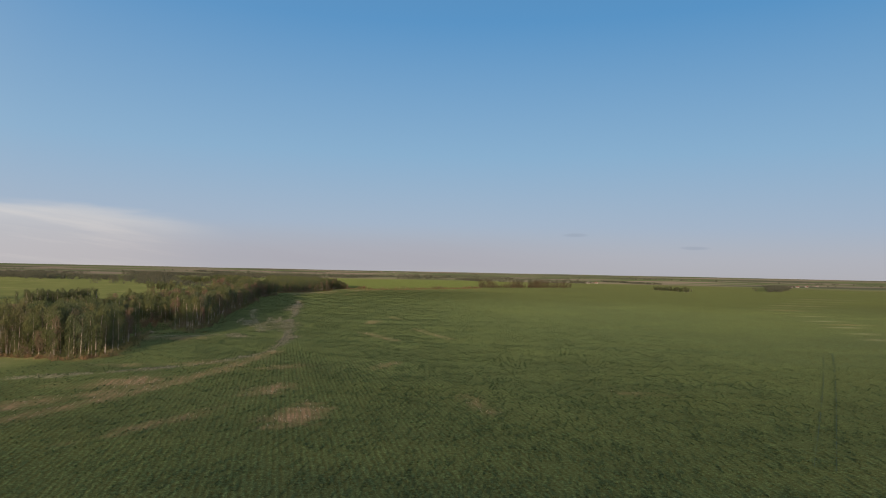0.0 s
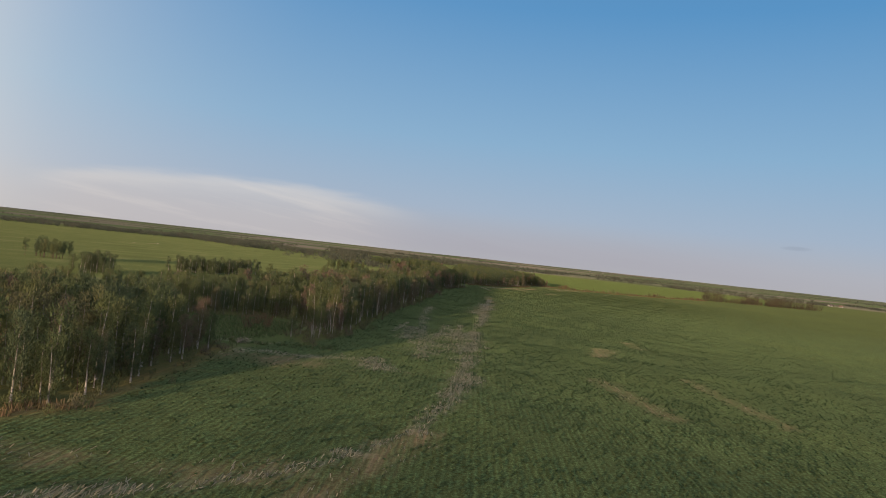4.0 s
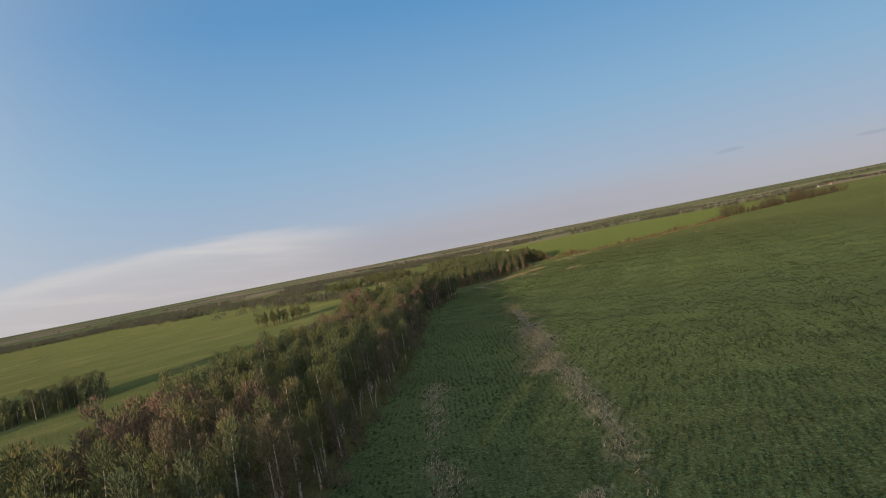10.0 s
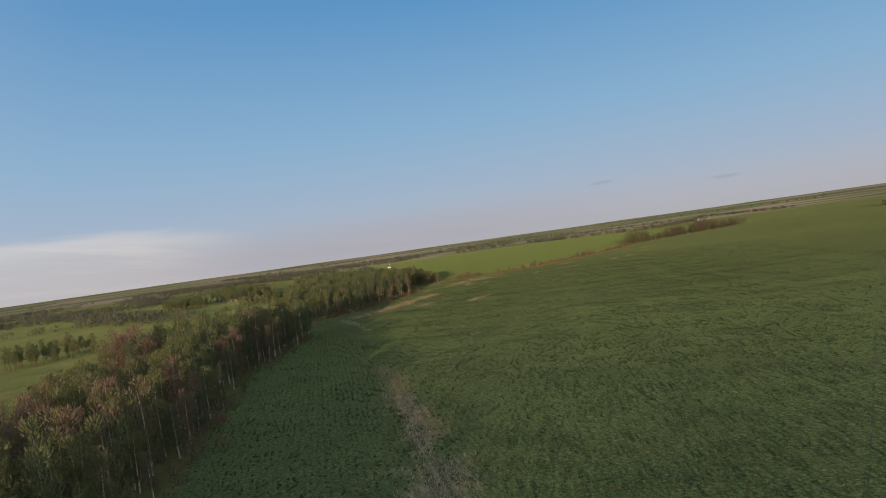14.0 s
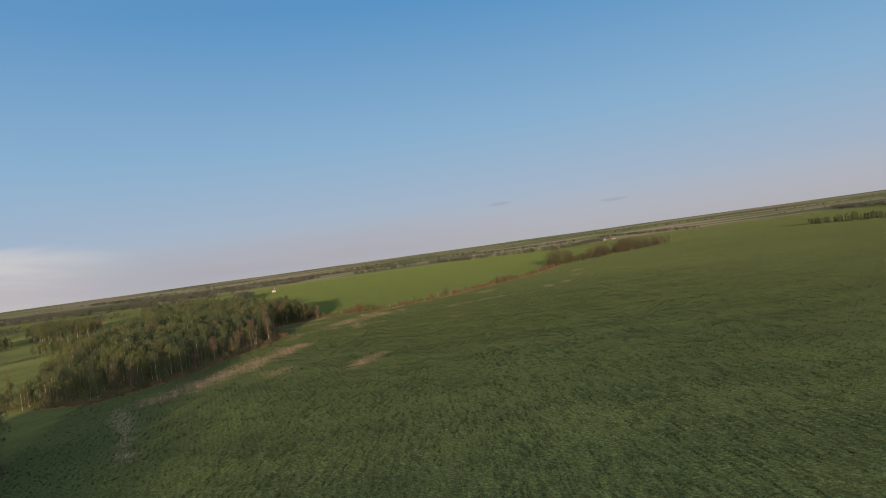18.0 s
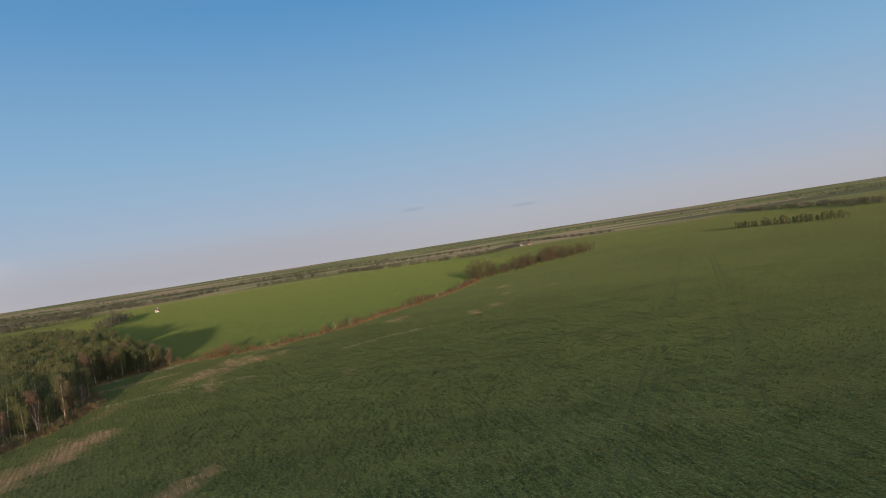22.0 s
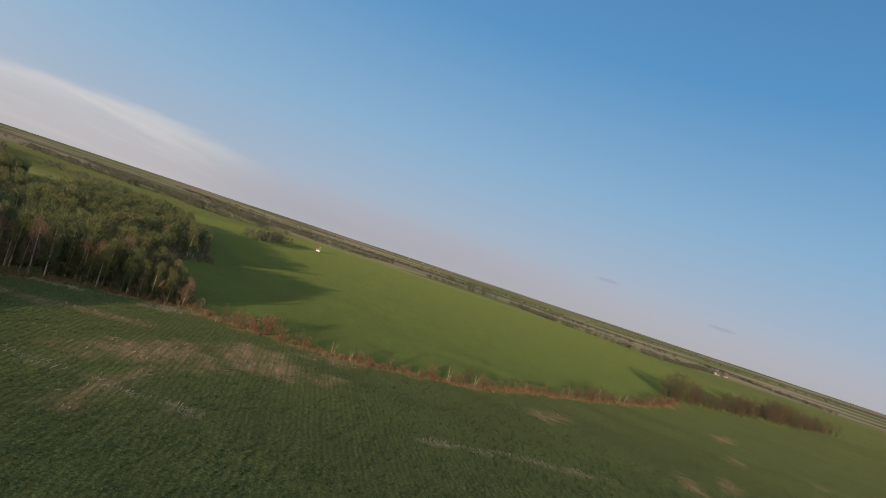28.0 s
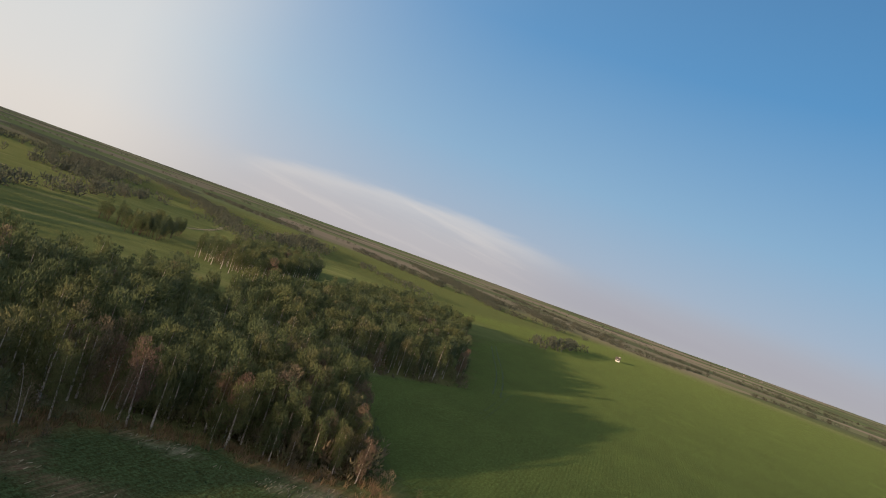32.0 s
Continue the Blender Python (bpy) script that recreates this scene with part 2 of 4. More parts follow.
# far tree belts: line, half width
BELTS = [([(-1500, 700), (-890, 840), (-770, 940), (-800, 1100)], 55), ([(-800, 1116), (-519, 887), (-462, 892)], 32),
         ([(-498, 955), (-396, 851), (-287, 705), (-250, 680)], 9), ([(-907, 2133), (-425, 1471)], 40),
         ([(-447, 1658), (-333, 1491)], 25), ([(-368, 1785), (-226, 1779)], 30), ([(-100, 1680), (28, 1790)], 12),
         ([(66, 1760), (106, 1508), (163, 1442), (211, 1361), (290, 1440)], 14), ([(-188, 1010), (-199, 1154)], 9),
         ([(-248, 1606), (-199, 1682)], 14), ([(900, 1650), (698, 1356), (627, 1179), (483, 940)], 16),
         ([(524, 2039), (518, 1783), (525, 1531)], 14), ([(-925, 1281), (-648, 1135), (-344, 924)], 22),
         ([(-539, 1204), (-391, 999)], 20), ([(-1023, 2202), (-525, 1568), (-341, 1291), (-275, 1379)], 16),
         ([(-230, 1701), (-178, 1869)], 12), ([(-369, 711), (-320, 747)], 7), ([(-302, 744), (-223, 652)], 8),
         ([(300, 1480), (380, 1620)], 20), ([(-700, 1500), (-420, 1330)], 14), ([(-1200, 1600), (-760, 1420)], 22),
         ([(-560, 1900), (-260, 1620)], 14), ([(-900, 2500), (-380, 2050)], 24), ([(-330, 2300), (60, 2250)], 16), ([(150, 2000), (420, 1900)], 12),
         ([(-420, 1130), (-300, 1060)], 8), ([(-640, 1010), (-560, 960)], 8), ([(-1300, 1250), (-1000, 1150)], 20), ([(-150, 2700), (300, 2600)], 16)]


def inside(poly, x, y):
    hit = False
    for (x0, y0), (x1, y1) in zip(poly, poly[1:] + poly[:1]):
        if (y0 > y) != (y1 > y) and x < (x1 - x0) * (y - y0) / (y1 - y0) + x0:
            hit = not hit
    return hit


def edge_gap(poly, x, y, closed=True):
    best = 1e9
    ends = list(zip(poly, poly[1:] + poly[:1])) if closed else list(zip(poly, poly[1:]))
    for (x0, y0), (x1, y1) in ends:
        dx, dy = x1 - x0, y1 - y0
        s = max(0, min(1, ((x - x0) * dx + (y - y0) * dy) / (dx * dx + dy * dy)))
        best = min(best, math.hypot(x - x0 - s * dx, y - y0 - s * dy))
    return best


def scatter(poly, step, rnd):
    xs, ys = [p[0] for p in poly], [p[1] for p in poly]
    out = []
    y = min(ys)
    while y < max(ys):
        x = min(xs)
        while x < max(xs):
            px, py = x + rnd.uniform(-.48, .48) * step, y + rnd.uniform(-.48, .48) * step
            if inside(poly, px, py):
                out.append((px, py))
            x += step
        y += step
    return out


def along(line, step, rnd, spread):
    out = []
    for (x0, y0), (x1, y1) in zip(line, line[1:]):
        d = math.hypot(x1 - x0, y1 - y0)
        k = max(1, int(d / step))
        for i in range(k):
            s = (i + rnd.random()) / k
            out.append((x0 + (x1 - x0) * s + rnd.gauss(0, spread), y0 + (y1 - y0) * s + rnd.gauss(0, spread)))
    return out

# ---------------------------------------------------------------- ground


def near_grid():
    def axis(lo, hi, step, reach):
        a = list(np.arange(lo, hi + 1e-6, step))
        s, up = step, [a[-1]]
        while up[-1] < reach:
            s *= 1.18
            up.append(min(reach, up[-1] + s))
        s, down = step, [a[0]]
        while down[-1] > -reach:
            s *= 1.18
            down.append(max(-reach, down[-1] - s))
        return np.array(down[:0:-1] + a + up[1:])
    return axis(-140, 110, 1.9, 4900), axis(50, 760, 1.9, 4900)


def wobble(x, y, scale, seed):
    """Cheap smooth noise on arrays, about -1 to 1."""
    r = random.Random(seed)
    v = np.zeros_like(x)
    for k in range(6):
        a, f, p = r.uniform(0, 6.28), r.uniform(.6, 1.9) / scale, r.uniform(0, 6.28)
        v += np.sin((x * math.cos(a) + y * math.sin(a)) * f * 6.28 + p)
    return v / 3.2


def seg_dist(x, y, line):
    best = np.full(x.shape, 1e9)
    for (x0, y0), (x1, y1) in zip(line, line[1:]):
        dx, dy = x1 - x0, y1 - y0
        s = np.clip(((x - x0) * dx + (y - y0) * dy) / (dx * dx + dy * dy), 0, 1)
        best = np.minimum(best, np.hypot(x - x0 - s * dx, y - y0 - s * dy))
    return best


def in_poly(x, y, poly):
    hit = np.zeros(x.shape, bool)
    for (x0, y0), (x1, y1) in zip(poly, poly[1:] + poly[:1]):
        if y0 != y1:
            hit ^= ((y0 > y) != (y1 > y)) & (x < (x1 - x0) * (y - y0) / (y1 - y0) + x0)
    return hit


# bare clay: centre, half length, half width, turn in degrees, strength
BARE = [(-52, 146, 8, 3, 25, .4), (-68, 141, 7, 2.5, 10, .4), (-34, 142, 6, 2.5, 30, .4), (-12, 148, 5, 1.6, 70, .5),
        (-21, 98, 6, 3.2, 80, 1.0), (-30, 117, 6, 3.4, 60, .7), (-56, 121, 8, 4.5, 30, .8), (-38, 92, 10, 1.6, 65, .5), (-64, 100, 7, 3, 70, .6), (-55, 111, 8, 3, 70, .6),
        (34, 118, 5, 1.2, -20, .35), (-72, 557, 8, 2.6, 70, 1.0), (-72, 676, 9, 4, 70, .8), (-78, 660, 12, 6, 60, .85),
        (-66, 672, 9, 5, 40, .8), (48, 773, 8, 3, 60, .6), (-15, 713, 7, 3, 70, .6), (20, 702, 7, 2.4, 70, .6), (36, 736, 6, 2, 70, .5),
        (-60, 694, 8, 3, 50, .5), (8, 690, 7, 2, 80, .5), (60, 740, 5, 1.8, 60, .4), (230, 436, 12, 4, 65, 1.0), (186, 300, 14, 2.5, 60, .5),
        (-76, 193, 9, 4, 20, .6), (-92, 560, 6, 3, 70, .5), (-44, 620, 6, 1.6, 80, .4), (10, 600, 5, 1.4, 70, .35)]
# bare streaks: line, half width, strength
STREAK = [([(-61, 84), (-54, 103), (-49, 119), (-44, 143), (-42, 168)], 1.8, .55), ([(-9, 238), (-3, 220), (3, 204)], 1.1, .55),
          ([(-21, 296), (-17, 284)], 1.2, .7), ([(-25, 270), (-27, 256)], 2.2, .6), ([(-25, 221), (-19, 207), (-14, 198)], 1.7, .6),
          ([(3, 114), (6, 100)], 1.0, .5), ([(-92, 440), (-86, 410), (-80, 392)], 2.0, .5), ([(-79, 372), (-75, 345), (-73, 330)], 2.6, .7),
          ([(-113, 548), (-105, 568), (-96, 592), (-92, 604)], 4.2, 1.0), ([(-96, 622), (-95, 634)], 1.6, .5),
          ([(-122, 668), (-104, 664), (-88, 672)], 2.0, .6), ([(-118, 690), (-98, 689), (-80, 700)], 1.2, .6), ([(-74, 630), (-76, 640), (-75, 650)], 1.4, .45)]
# pale dry straw and worn ground: lines, half width, strength
STRAW = [([(-60, 248), (-66, 280)], .8, .85), ([(-64, 246), (-69, 274)], .9, .7), ([(-68, 245), (-73, 268)], .8, .65), ([(-75, 248), (-79, 270)], .7, .75),
         ([(-63, 264), (-56, 242), (-51, 224)], 4.2, .55), ([(-66, 205), (-58, 199)], 2.5, .6), ([(-75, 262), (-69, 240)], 2.0, .6),
         ([(-45, 205), (-43, 167), (-48, 148), (-64, 130), (-82, 120)], 1.2, .7),
         ([(-86, 413), (-78, 370), (-71, 335), (-65, 302), (-61, 275), (-54, 242), (-48, 212), (-43, 176)], 1.2, .8),
         ([(-80, 380), (-74, 348), (-71, 330)], 3.2, .7), ([(-88, 196), (-72, 200), (-63, 208)], 1.6, .6),
         ([(-102, 184), (-94, 203), (-84, 207)], 1.2, .6), ([(-120, 542), (-110, 520), (-104, 500)], 1.1, .6),
         ([(-82, 702), (-96, 684), (-122, 672)], 1.5, .5),
         ([(-74, 262), (-66, 245), (-58, 215)], 2.2, .5), ([(-90, 330), (-84, 300), (-72, 262)], 1.3, .45),
         ([(230, 438), (290, 520), (360, 616), (431, 714)], 1.8, .9), ([(230, 432), (200, 355), (170, 275), (150, 224)], 1.2, .6),
         ([(-40, 660), (-28, 668), (-12, 672)], 1.2, .45), ([(-66, 640), (-90, 640), (-110, 630)], 1.0, .35)]
TRACKS = [[(106, 185), (78, 138), (65, 117), (39, 75)], [(150, 780), (131, 753), (35, 617), (4, 574), (-30, 527)],
          [(140, 740), (84, 661), (33, 589), (18, 569), (-5, 538)], [(-107, 763), (-109, 775), (-112, 788), (-119, 808)], [(60, 540), (36, 499), (-15, 418), (-34, 387), (-50, 362)]]


def ground_z(x, y):
    """Level fields with faint swells; beyond them a shallow dip and then a long rise to the horizon."""
    d = np.hypot(x, y - 400)
    far = np.clip((d - 900) / 900, 0, 1)
    rise = np.clip((d - 1900) / 2700, 0, 1)
    return 0.10 * wobble(x, y, 40, 3) * (1 - far) - 3.0 * far * far * (3 - 2 * far) + 18.0 * rise + 1.6 * far * wobble(x, y, 900, 14)


def cover(x, y):
    """What grows where: bare clay, pale straw, dry grass, meadow, second field, wood floor; each 0 to 1."""
    bare = np.zeros_like(x)
    n1, n2, n3 = wobble(x, y, 9, 5), wobble(x, y, 3.4, 6), wobble(x, y, 23, 7)
    for cx, cy, a, b, turn, k in BARE:
        c, s = math.cos(radians(turn)), math.sin(radians(turn))
        u, v = ((x - cx) * c + (y - cy) * s) / a, (-(x - cx) * s + (y - cy) * c) / b
        d = np.hypot(u, v) + .42 * n1 + .34 * n2
        bare = np.maximum(bare, k * np.clip((1.35 - d) / 1.0, 0, 1))
    for line, w, k in STREAK:
        d = seg_dist(x, y, line) / w + .35 * n1 + .35 * n2
        bare = np.maximum(bare, k * np.clip((1.4 - d) / 1.1, 0, 1))
    straw = np.zeros_like(x)
    for line, w, k in STRAW:
        d = seg_dist(x, y, line) / w + .55 * n1 + .45 * n2 + .5 * n3
        straw = np.maximum(straw, k * np.clip((1.25 - d) / 1.3, 0, 1))
    d = seg_dist(x, y, HEDGE)
    dry = np.clip((2.6 + 1.4 * n2 + 1.0 * n1 - d) / 2.2, 0, 1)
    for line in (WOOD_2[:12], COPSE_A[:7]):
        e = seg_dist(x, y, line)
        dry = np.maximum(dry, .8 * np.clip((2.6 + 1.3 * n1 - e) / 2.0, 0, 1))
    hx = np.interp(x, [p[0] for p in HEDGE] + [205], [p[1] for p in HEDGE] + [985])
    wild = np.zeros_like(x)
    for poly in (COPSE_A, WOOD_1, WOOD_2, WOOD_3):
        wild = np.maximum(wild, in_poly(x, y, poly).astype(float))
    ex = np.interp(y, [p[1] for p in WOOD_1[:11]] + [555, 577, 606, 641, 656, 670, 685, 701, 735, 768, 935], [p[0] for p in WOOD_1[:11]] + [-131, -118, -110, -102, -107, -115, -107, -84, -130, -126, -190])
    west = (x < np.minimum(ex, -82) - 2) & (y < 1000)
    meadow = np.maximum(wild, west.astype(float))
    rut = ((y > hx) & ~west & (x > -270) & (y < 1600)) * np.clip((250 - x) / 110, 0, 1)
    return bare, straw, dry, meadow, rut, wild


def ground():
    xs, ys = near_grid()
    X, Y = np.meshgrid(xs, ys)
    nx, ny = len(xs), len(ys)
    x, y = X.ravel(), Y.ravel()
    z = ground_z(x, y)
    bare, straw, dry, meadow, rut, wild = cover(x, y)
    me = bpy.data.meshes.new("ground")
    i = np.arange(nx * ny).reshape(ny, nx)
    f = np.stack([i[:-1, :-1], i[:-1, 1:], i[1:, 1:], i[1:, :-1]], -1).reshape(-1, 4)
    me.from_pydata(np.stack([x, y, z], -1), [], f)
    me.polygons.foreach_set("use_smooth", np.ones(len(f), bool))
    ca = me.attributes.new("cover", "FLOAT_COLOR", "POINT")
    ca.data.foreach_set("color", np.stack([bare, straw, dry, np.ones_like(x)], -1).ravel().astype(np.float32))
    cb = me.attributes.new("growth", "FLOAT_COLOR", "POINT")
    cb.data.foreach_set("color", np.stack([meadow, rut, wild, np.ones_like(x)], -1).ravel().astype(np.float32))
    # share of the distant field colours, which carry painted haze
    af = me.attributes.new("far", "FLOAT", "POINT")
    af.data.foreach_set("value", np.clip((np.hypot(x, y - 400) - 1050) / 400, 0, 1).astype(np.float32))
    # drilled rows show more where the crop is thin
    thin = .03 + .13 * np.clip((215 + 20 * wobble(x, y, 60, 9) - y) / 60, 0, 1) * np.clip((45 - x) / 50, .25, 1)
    thin = np.maximum(thin, .03 + .10 * np.clip((60 - np.hypot(x + 62, y - 650)) / 40, 0, 1))
    # crop colour turns darker beyond about y 430 and below about y 190
    crop_dark = np.clip((y - 430 + 30 * wobble(x, y, 120, 23) + .35 * x) / 130, 0, 1)
    crop_dark = np.maximum(crop_dark, .8 * np.clip((190 + 20 * wobble(x, y, 70, 24) - y) / 90, 0, 1))
    me.attributes.new("crop_dark", "FLOAT", "POINT").data.foreach_set("value", crop_dark.astype(np.float32))
    me.attributes.new("drill", "FLOAT", "POINT").data.foreach_set("value", thin.astype(np.float32))
    me.update()
    return tagged(new("ground", me), "wide green field of young cereal with bare clay patches", "ground", kind="structure")


def ground_mat():
    m, n, l, b = mat("field_green", 0.95)
    cov, gro = attr(n, "cover"), attr(n, "growth")
    sc, sg = n.new("ShaderNodeSeparateColor"), n.new("ShaderNodeSeparateColor")
    l.new(cov.outputs["Color"], sc.inputs[0])
    l.new(gro.outputs["Color"], sg.inputs[0])
    big = tex(n, l, 0.008, 4, .6)
    mid = tex(n, l, 0.05, 5, .65)
    fine = tex(n, l, 0.9, 5, .75)
    rows = tex(n, l, 1.0, 3, .65, stretch=(2.4, .55, 1, -13))
    grit = tex(n, l, 2.6, 3, .8)
    speck = tex(n, l, 6.5, 2, .8)
    comb = tex(n, l, 1.0, 4, .65, stretch=(1.5, .07, 1, -13))
    blot = tex(n, l, 0.22, 5, .7, stretch=(1.0, .16, 1, -13))
    tc = n.new("ShaderNodeTexCoord")
    mp = n.new("ShaderNodeMapping")
    mp.inputs["Rotation"].default_value = (0, 0, radians(-13))
    l.new(tc.outputs["Object"], mp.inputs[0])
    wave = n.new("ShaderNodeTexWave")
    wave.bands_direction = "X"
    wave.inputs["Scale"].default_value = .42
    wave.inputs["Distortion"].default_value = 1.3
    wave.inputs["Detail"].default_value = 2.5
    wave.inputs["Detail Scale"].default_value = .6
    l.new(mp.outputs[0], wave.inputs["Vector"])
    crop = ramp(n, [(.3, CROP[0]), (.5, CROP[1]), (.72, CROP[2])])
    l.new(big.outputs[0], crop.inputs[0])
    c = mixc(n, l, sg.outputs[1], crop.outputs[0], CROP[3])
    crop_dark = calc(n, l, "MULTIPLY", attr(n, "crop_dark").outputs["Fac"], calc(n, l, "SUBTRACT", 1.0, sg.outputs[1]))
    c = mixc(n, l, crop_dark, c, mixc(n, l, 1.0, c, (.60, .67, .66), "MULTIPLY"))
    c = mixc(n, l, .55, c, ramp_of(n, l, mid, [(.3, (.70, .74, .80)), (.7, (1.28, 1.22, 1.1))]), "MULTIPLY")
    broken = n.new("ShaderNodeValToRGB")
    broken.color_ramp.elements[0].position, broken.color_ramp.elements[0].color = .39, (.30, .33, .36, 1)
    broken.color_ramp.elements[1].position, broken.color_ramp.elements[1].color = .62, (1.70, 1.63, 1.54, 1)
    thin = attr(n, "drill").outputs["Fac"]
    ridge = calc(n, l, "MULTIPLY", calc(n, l, "ADD", wave.outputs["Fac"], -.5), thin)
    ridge = calc(n, l, "ADD", ridge, calc(n, l, "MULTIPLY", rows.outputs[0], .56))
    ridge = calc(n, l, "ADD", ridge, .2175)
    l.new(ridge, broken.inputs[0])
    crop_rows_mix = calc(n, l, "SUBTRACT", .5, calc(n, l, "MULTIPLY", sg.outputs[1], .45))
    c = mixc(n, l, crop_rows_mix, c, broken.outputs[0], "MULTIPLY")
    c = mixc(n, l, .8, c, ramp_of(n, l, grit, [(.40, (.34, .38, .40)), (.60, (1.75, 1.7, 1.65))]), "MULTIPLY")
    c = mixc(n, l, .7, c, ramp_of(n, l, speck, [(.40, (.45, .48, .48)), (.60, (1.6, 1.56, 1.5))]), "MULTIPLY")
    c = mixc(n, l, .75, c, ramp_of(n, l, fine, [(.3, (.55, .58, .56)), (.7, (1.45, 1.42, 1.35))]), "MULTIPLY")
    c = mixc(n, l, .3, c, ramp_of(n, l, blot, [(.32, (.62, .66, .72)), (.68, (1.36, 1.32, 1.2))]), "MULTIPLY")
    patch = tex(n, l, 0.035, 6, .7, stretch=(1.6, .6, 1, 28))
    mead = mixc(n, l, .8, ramp_of(n, l, patch, [(.36, (0.034, 0.060, 0.030)), (.52, (0.048, 0.078, 0.036)), (.60, (0.070, 0.094, 0.048)), (.72, (0.115, 0.115, 0.080))]),
                ramp_of(n, l, fine, [(.3, (.6, .62, .6)), (.7, (1.4, 1.38, 1.3))]), "MULTIPLY")
    c = mixc(n, l, sg.outputs[0], c, mead)
    vor = n.new("ShaderNodeTexVoronoi")
    vor.inputs["Scale"].default_value = .0028
    mpv = n.new("ShaderNodeMapping")
    mpv.inputs["Rotation"].default_value = (0, 0, radians(24))
    mpv.inputs["Scale"].default_value = (.8, 1.5, 1)
    l.new(tc.outputs["Object"], mpv.inputs[0])
    l.new(mpv.outputs[0], vor.inputs["Vector"])
    sv = n.new("ShaderNodeSeparateColor")
    l.new(vor.outputs["Color"], sv.inputs[0])
    # distant fields in differing crop tints, with grey haze painted into them
    hazed_plots = ramp(n, [(0.0, (0.080, 0.086, 0.070)), (.25, (0.090, 0.116, 0.066)), (.5, (0.108, 0.142, 0.072)), (.75, (0.165, 0.150, 0.125)), (1.0, (0.22, 0.19, 0.165))])
    l.new(sv.outputs[0], hazed_plots.inputs[0])
    c = mixc(n, l, calc(n, l, "MULTIPLY", attr(n, "far").outputs["Fac"], .8), c, hazed_plots.outputs[0])
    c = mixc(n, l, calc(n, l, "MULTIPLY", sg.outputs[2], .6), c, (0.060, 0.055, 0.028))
    tuft = ramp_of(n, l, fine, [(.42, (0, 0, 0)), (.6, (1, 1, 1))])
    furrow = ramp_of(n, l, comb, [(.44, (0, 0, 0)), (.62, (1, 1, 1))])
    tuft = calc(n, l, "MULTIPLY", calc(n, l, "ADD", calc(n, l, "MULTIPLY", tuft, .45), .55), calc(n, l, "ADD", calc(n, l, "MULTIPLY", furrow, .85), .15))
    straw = calc(n, l, "MULTIPLY", sc.outputs[1], calc(n, l, "ADD", calc(n, l, "MULTIPLY", tuft, .95), .03))
    c = mixc(n, l, straw, c, (0.36, 0.33, 0.27))
    clod = calc(n, l, "ADD", calc(n, l, "MULTIPLY", ramp_of(n, l, blot, [(.40, (0, 0, 0)), (.56, (1, 1, 1))]), .5), .5)
    bare = calc(n, l, "MULTIPLY", calc(n, l, "MULTIPLY", sc.outputs[0], clod), calc(n, l, "ADD", calc(n, l, "MULTIPLY", tuft, .8), .2))
    c = mixc(n, l, bare, c, (0.30, 0.178, 0.15))
    dry = calc(n, l, "MULTIPLY", sc.outputs[2], calc(n, l, "ADD", calc(n, l, "MULTIPLY", tuft, .7), .2))
    c = mixc(n, l, dry, c, (0.23, 0.14, 0.07))
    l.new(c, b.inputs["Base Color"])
    b.inputs["Specular IOR Level"].default_value = 0.0
    l.new(calc(n, l, "SUBTRACT", 1.0, calc(n, l, "MULTIPLY", attr(n, "far").outputs["Fac"], .45)), b.inputs["Diffuse Roughness"])
    l.new(calc(n, l, "MULTIPLY", calc(n, l, "SUBTRACT", 1.0, calc(n, l, "MULTIPLY", attr(n, "far").outputs["Fac"], .95)), .11), b.inputs["Sheen Weight"])
    b.inputs["Sheen Roughness"].default_value = .6
    b.inputs["Sheen Tint"].default_value = (0.85, 0.80, 0.28, 1)
    bump = n.new("ShaderNodeBump")
    bump.inputs["Strength"].default_value = 1.0
    bump.inputs["Distance"].default_value = .1
    hgt = calc(n, l, "ADD", rows.outputs[0], calc(n, l, "MULTIPLY", grit.outputs[0], .7))
    l.new(calc(n, l, "ADD", hgt, calc(n, l, "MULTIPLY", wave.outputs["Fac"], .12)), bump.inputs["Height"])
    l.new(bump.outputs[0], b.inputs["Normal"])
    return m


CROP = [(0.028, 0.057, 0.037), (0.035, 0.067, 0.038), (0.047, 0.080, 0.040), (0.034, 0.067, 0.025)]


def ramp_of(n, l, source, stops):
    r = ramp(n, stops)
    l.new(source.outputs["Fac"], r.inputs[0])
    return r.outputs[0]


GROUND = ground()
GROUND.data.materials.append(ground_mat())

# ---------------------------------------------------------------- trees


def tube(path, radii, sides):
    """Points and faces of a tapered tube along a path."""
    pts, faces = [], []
    for k, (p, r) in enumerate(zip(path, radii)):
        for s in range(sides):
            a = 6.2832 * s / sides
            pts.append((p[0] + r * math.cos(a), p[1] + r * math.sin(a), p[2]))
        if k:
            o = (k - 1) * sides
            faces += [(o + s, o + (s + 1) % sides, o + sides + (s + 1) % sides, o + sides + s) for s in range(sides)]
    return pts, faces


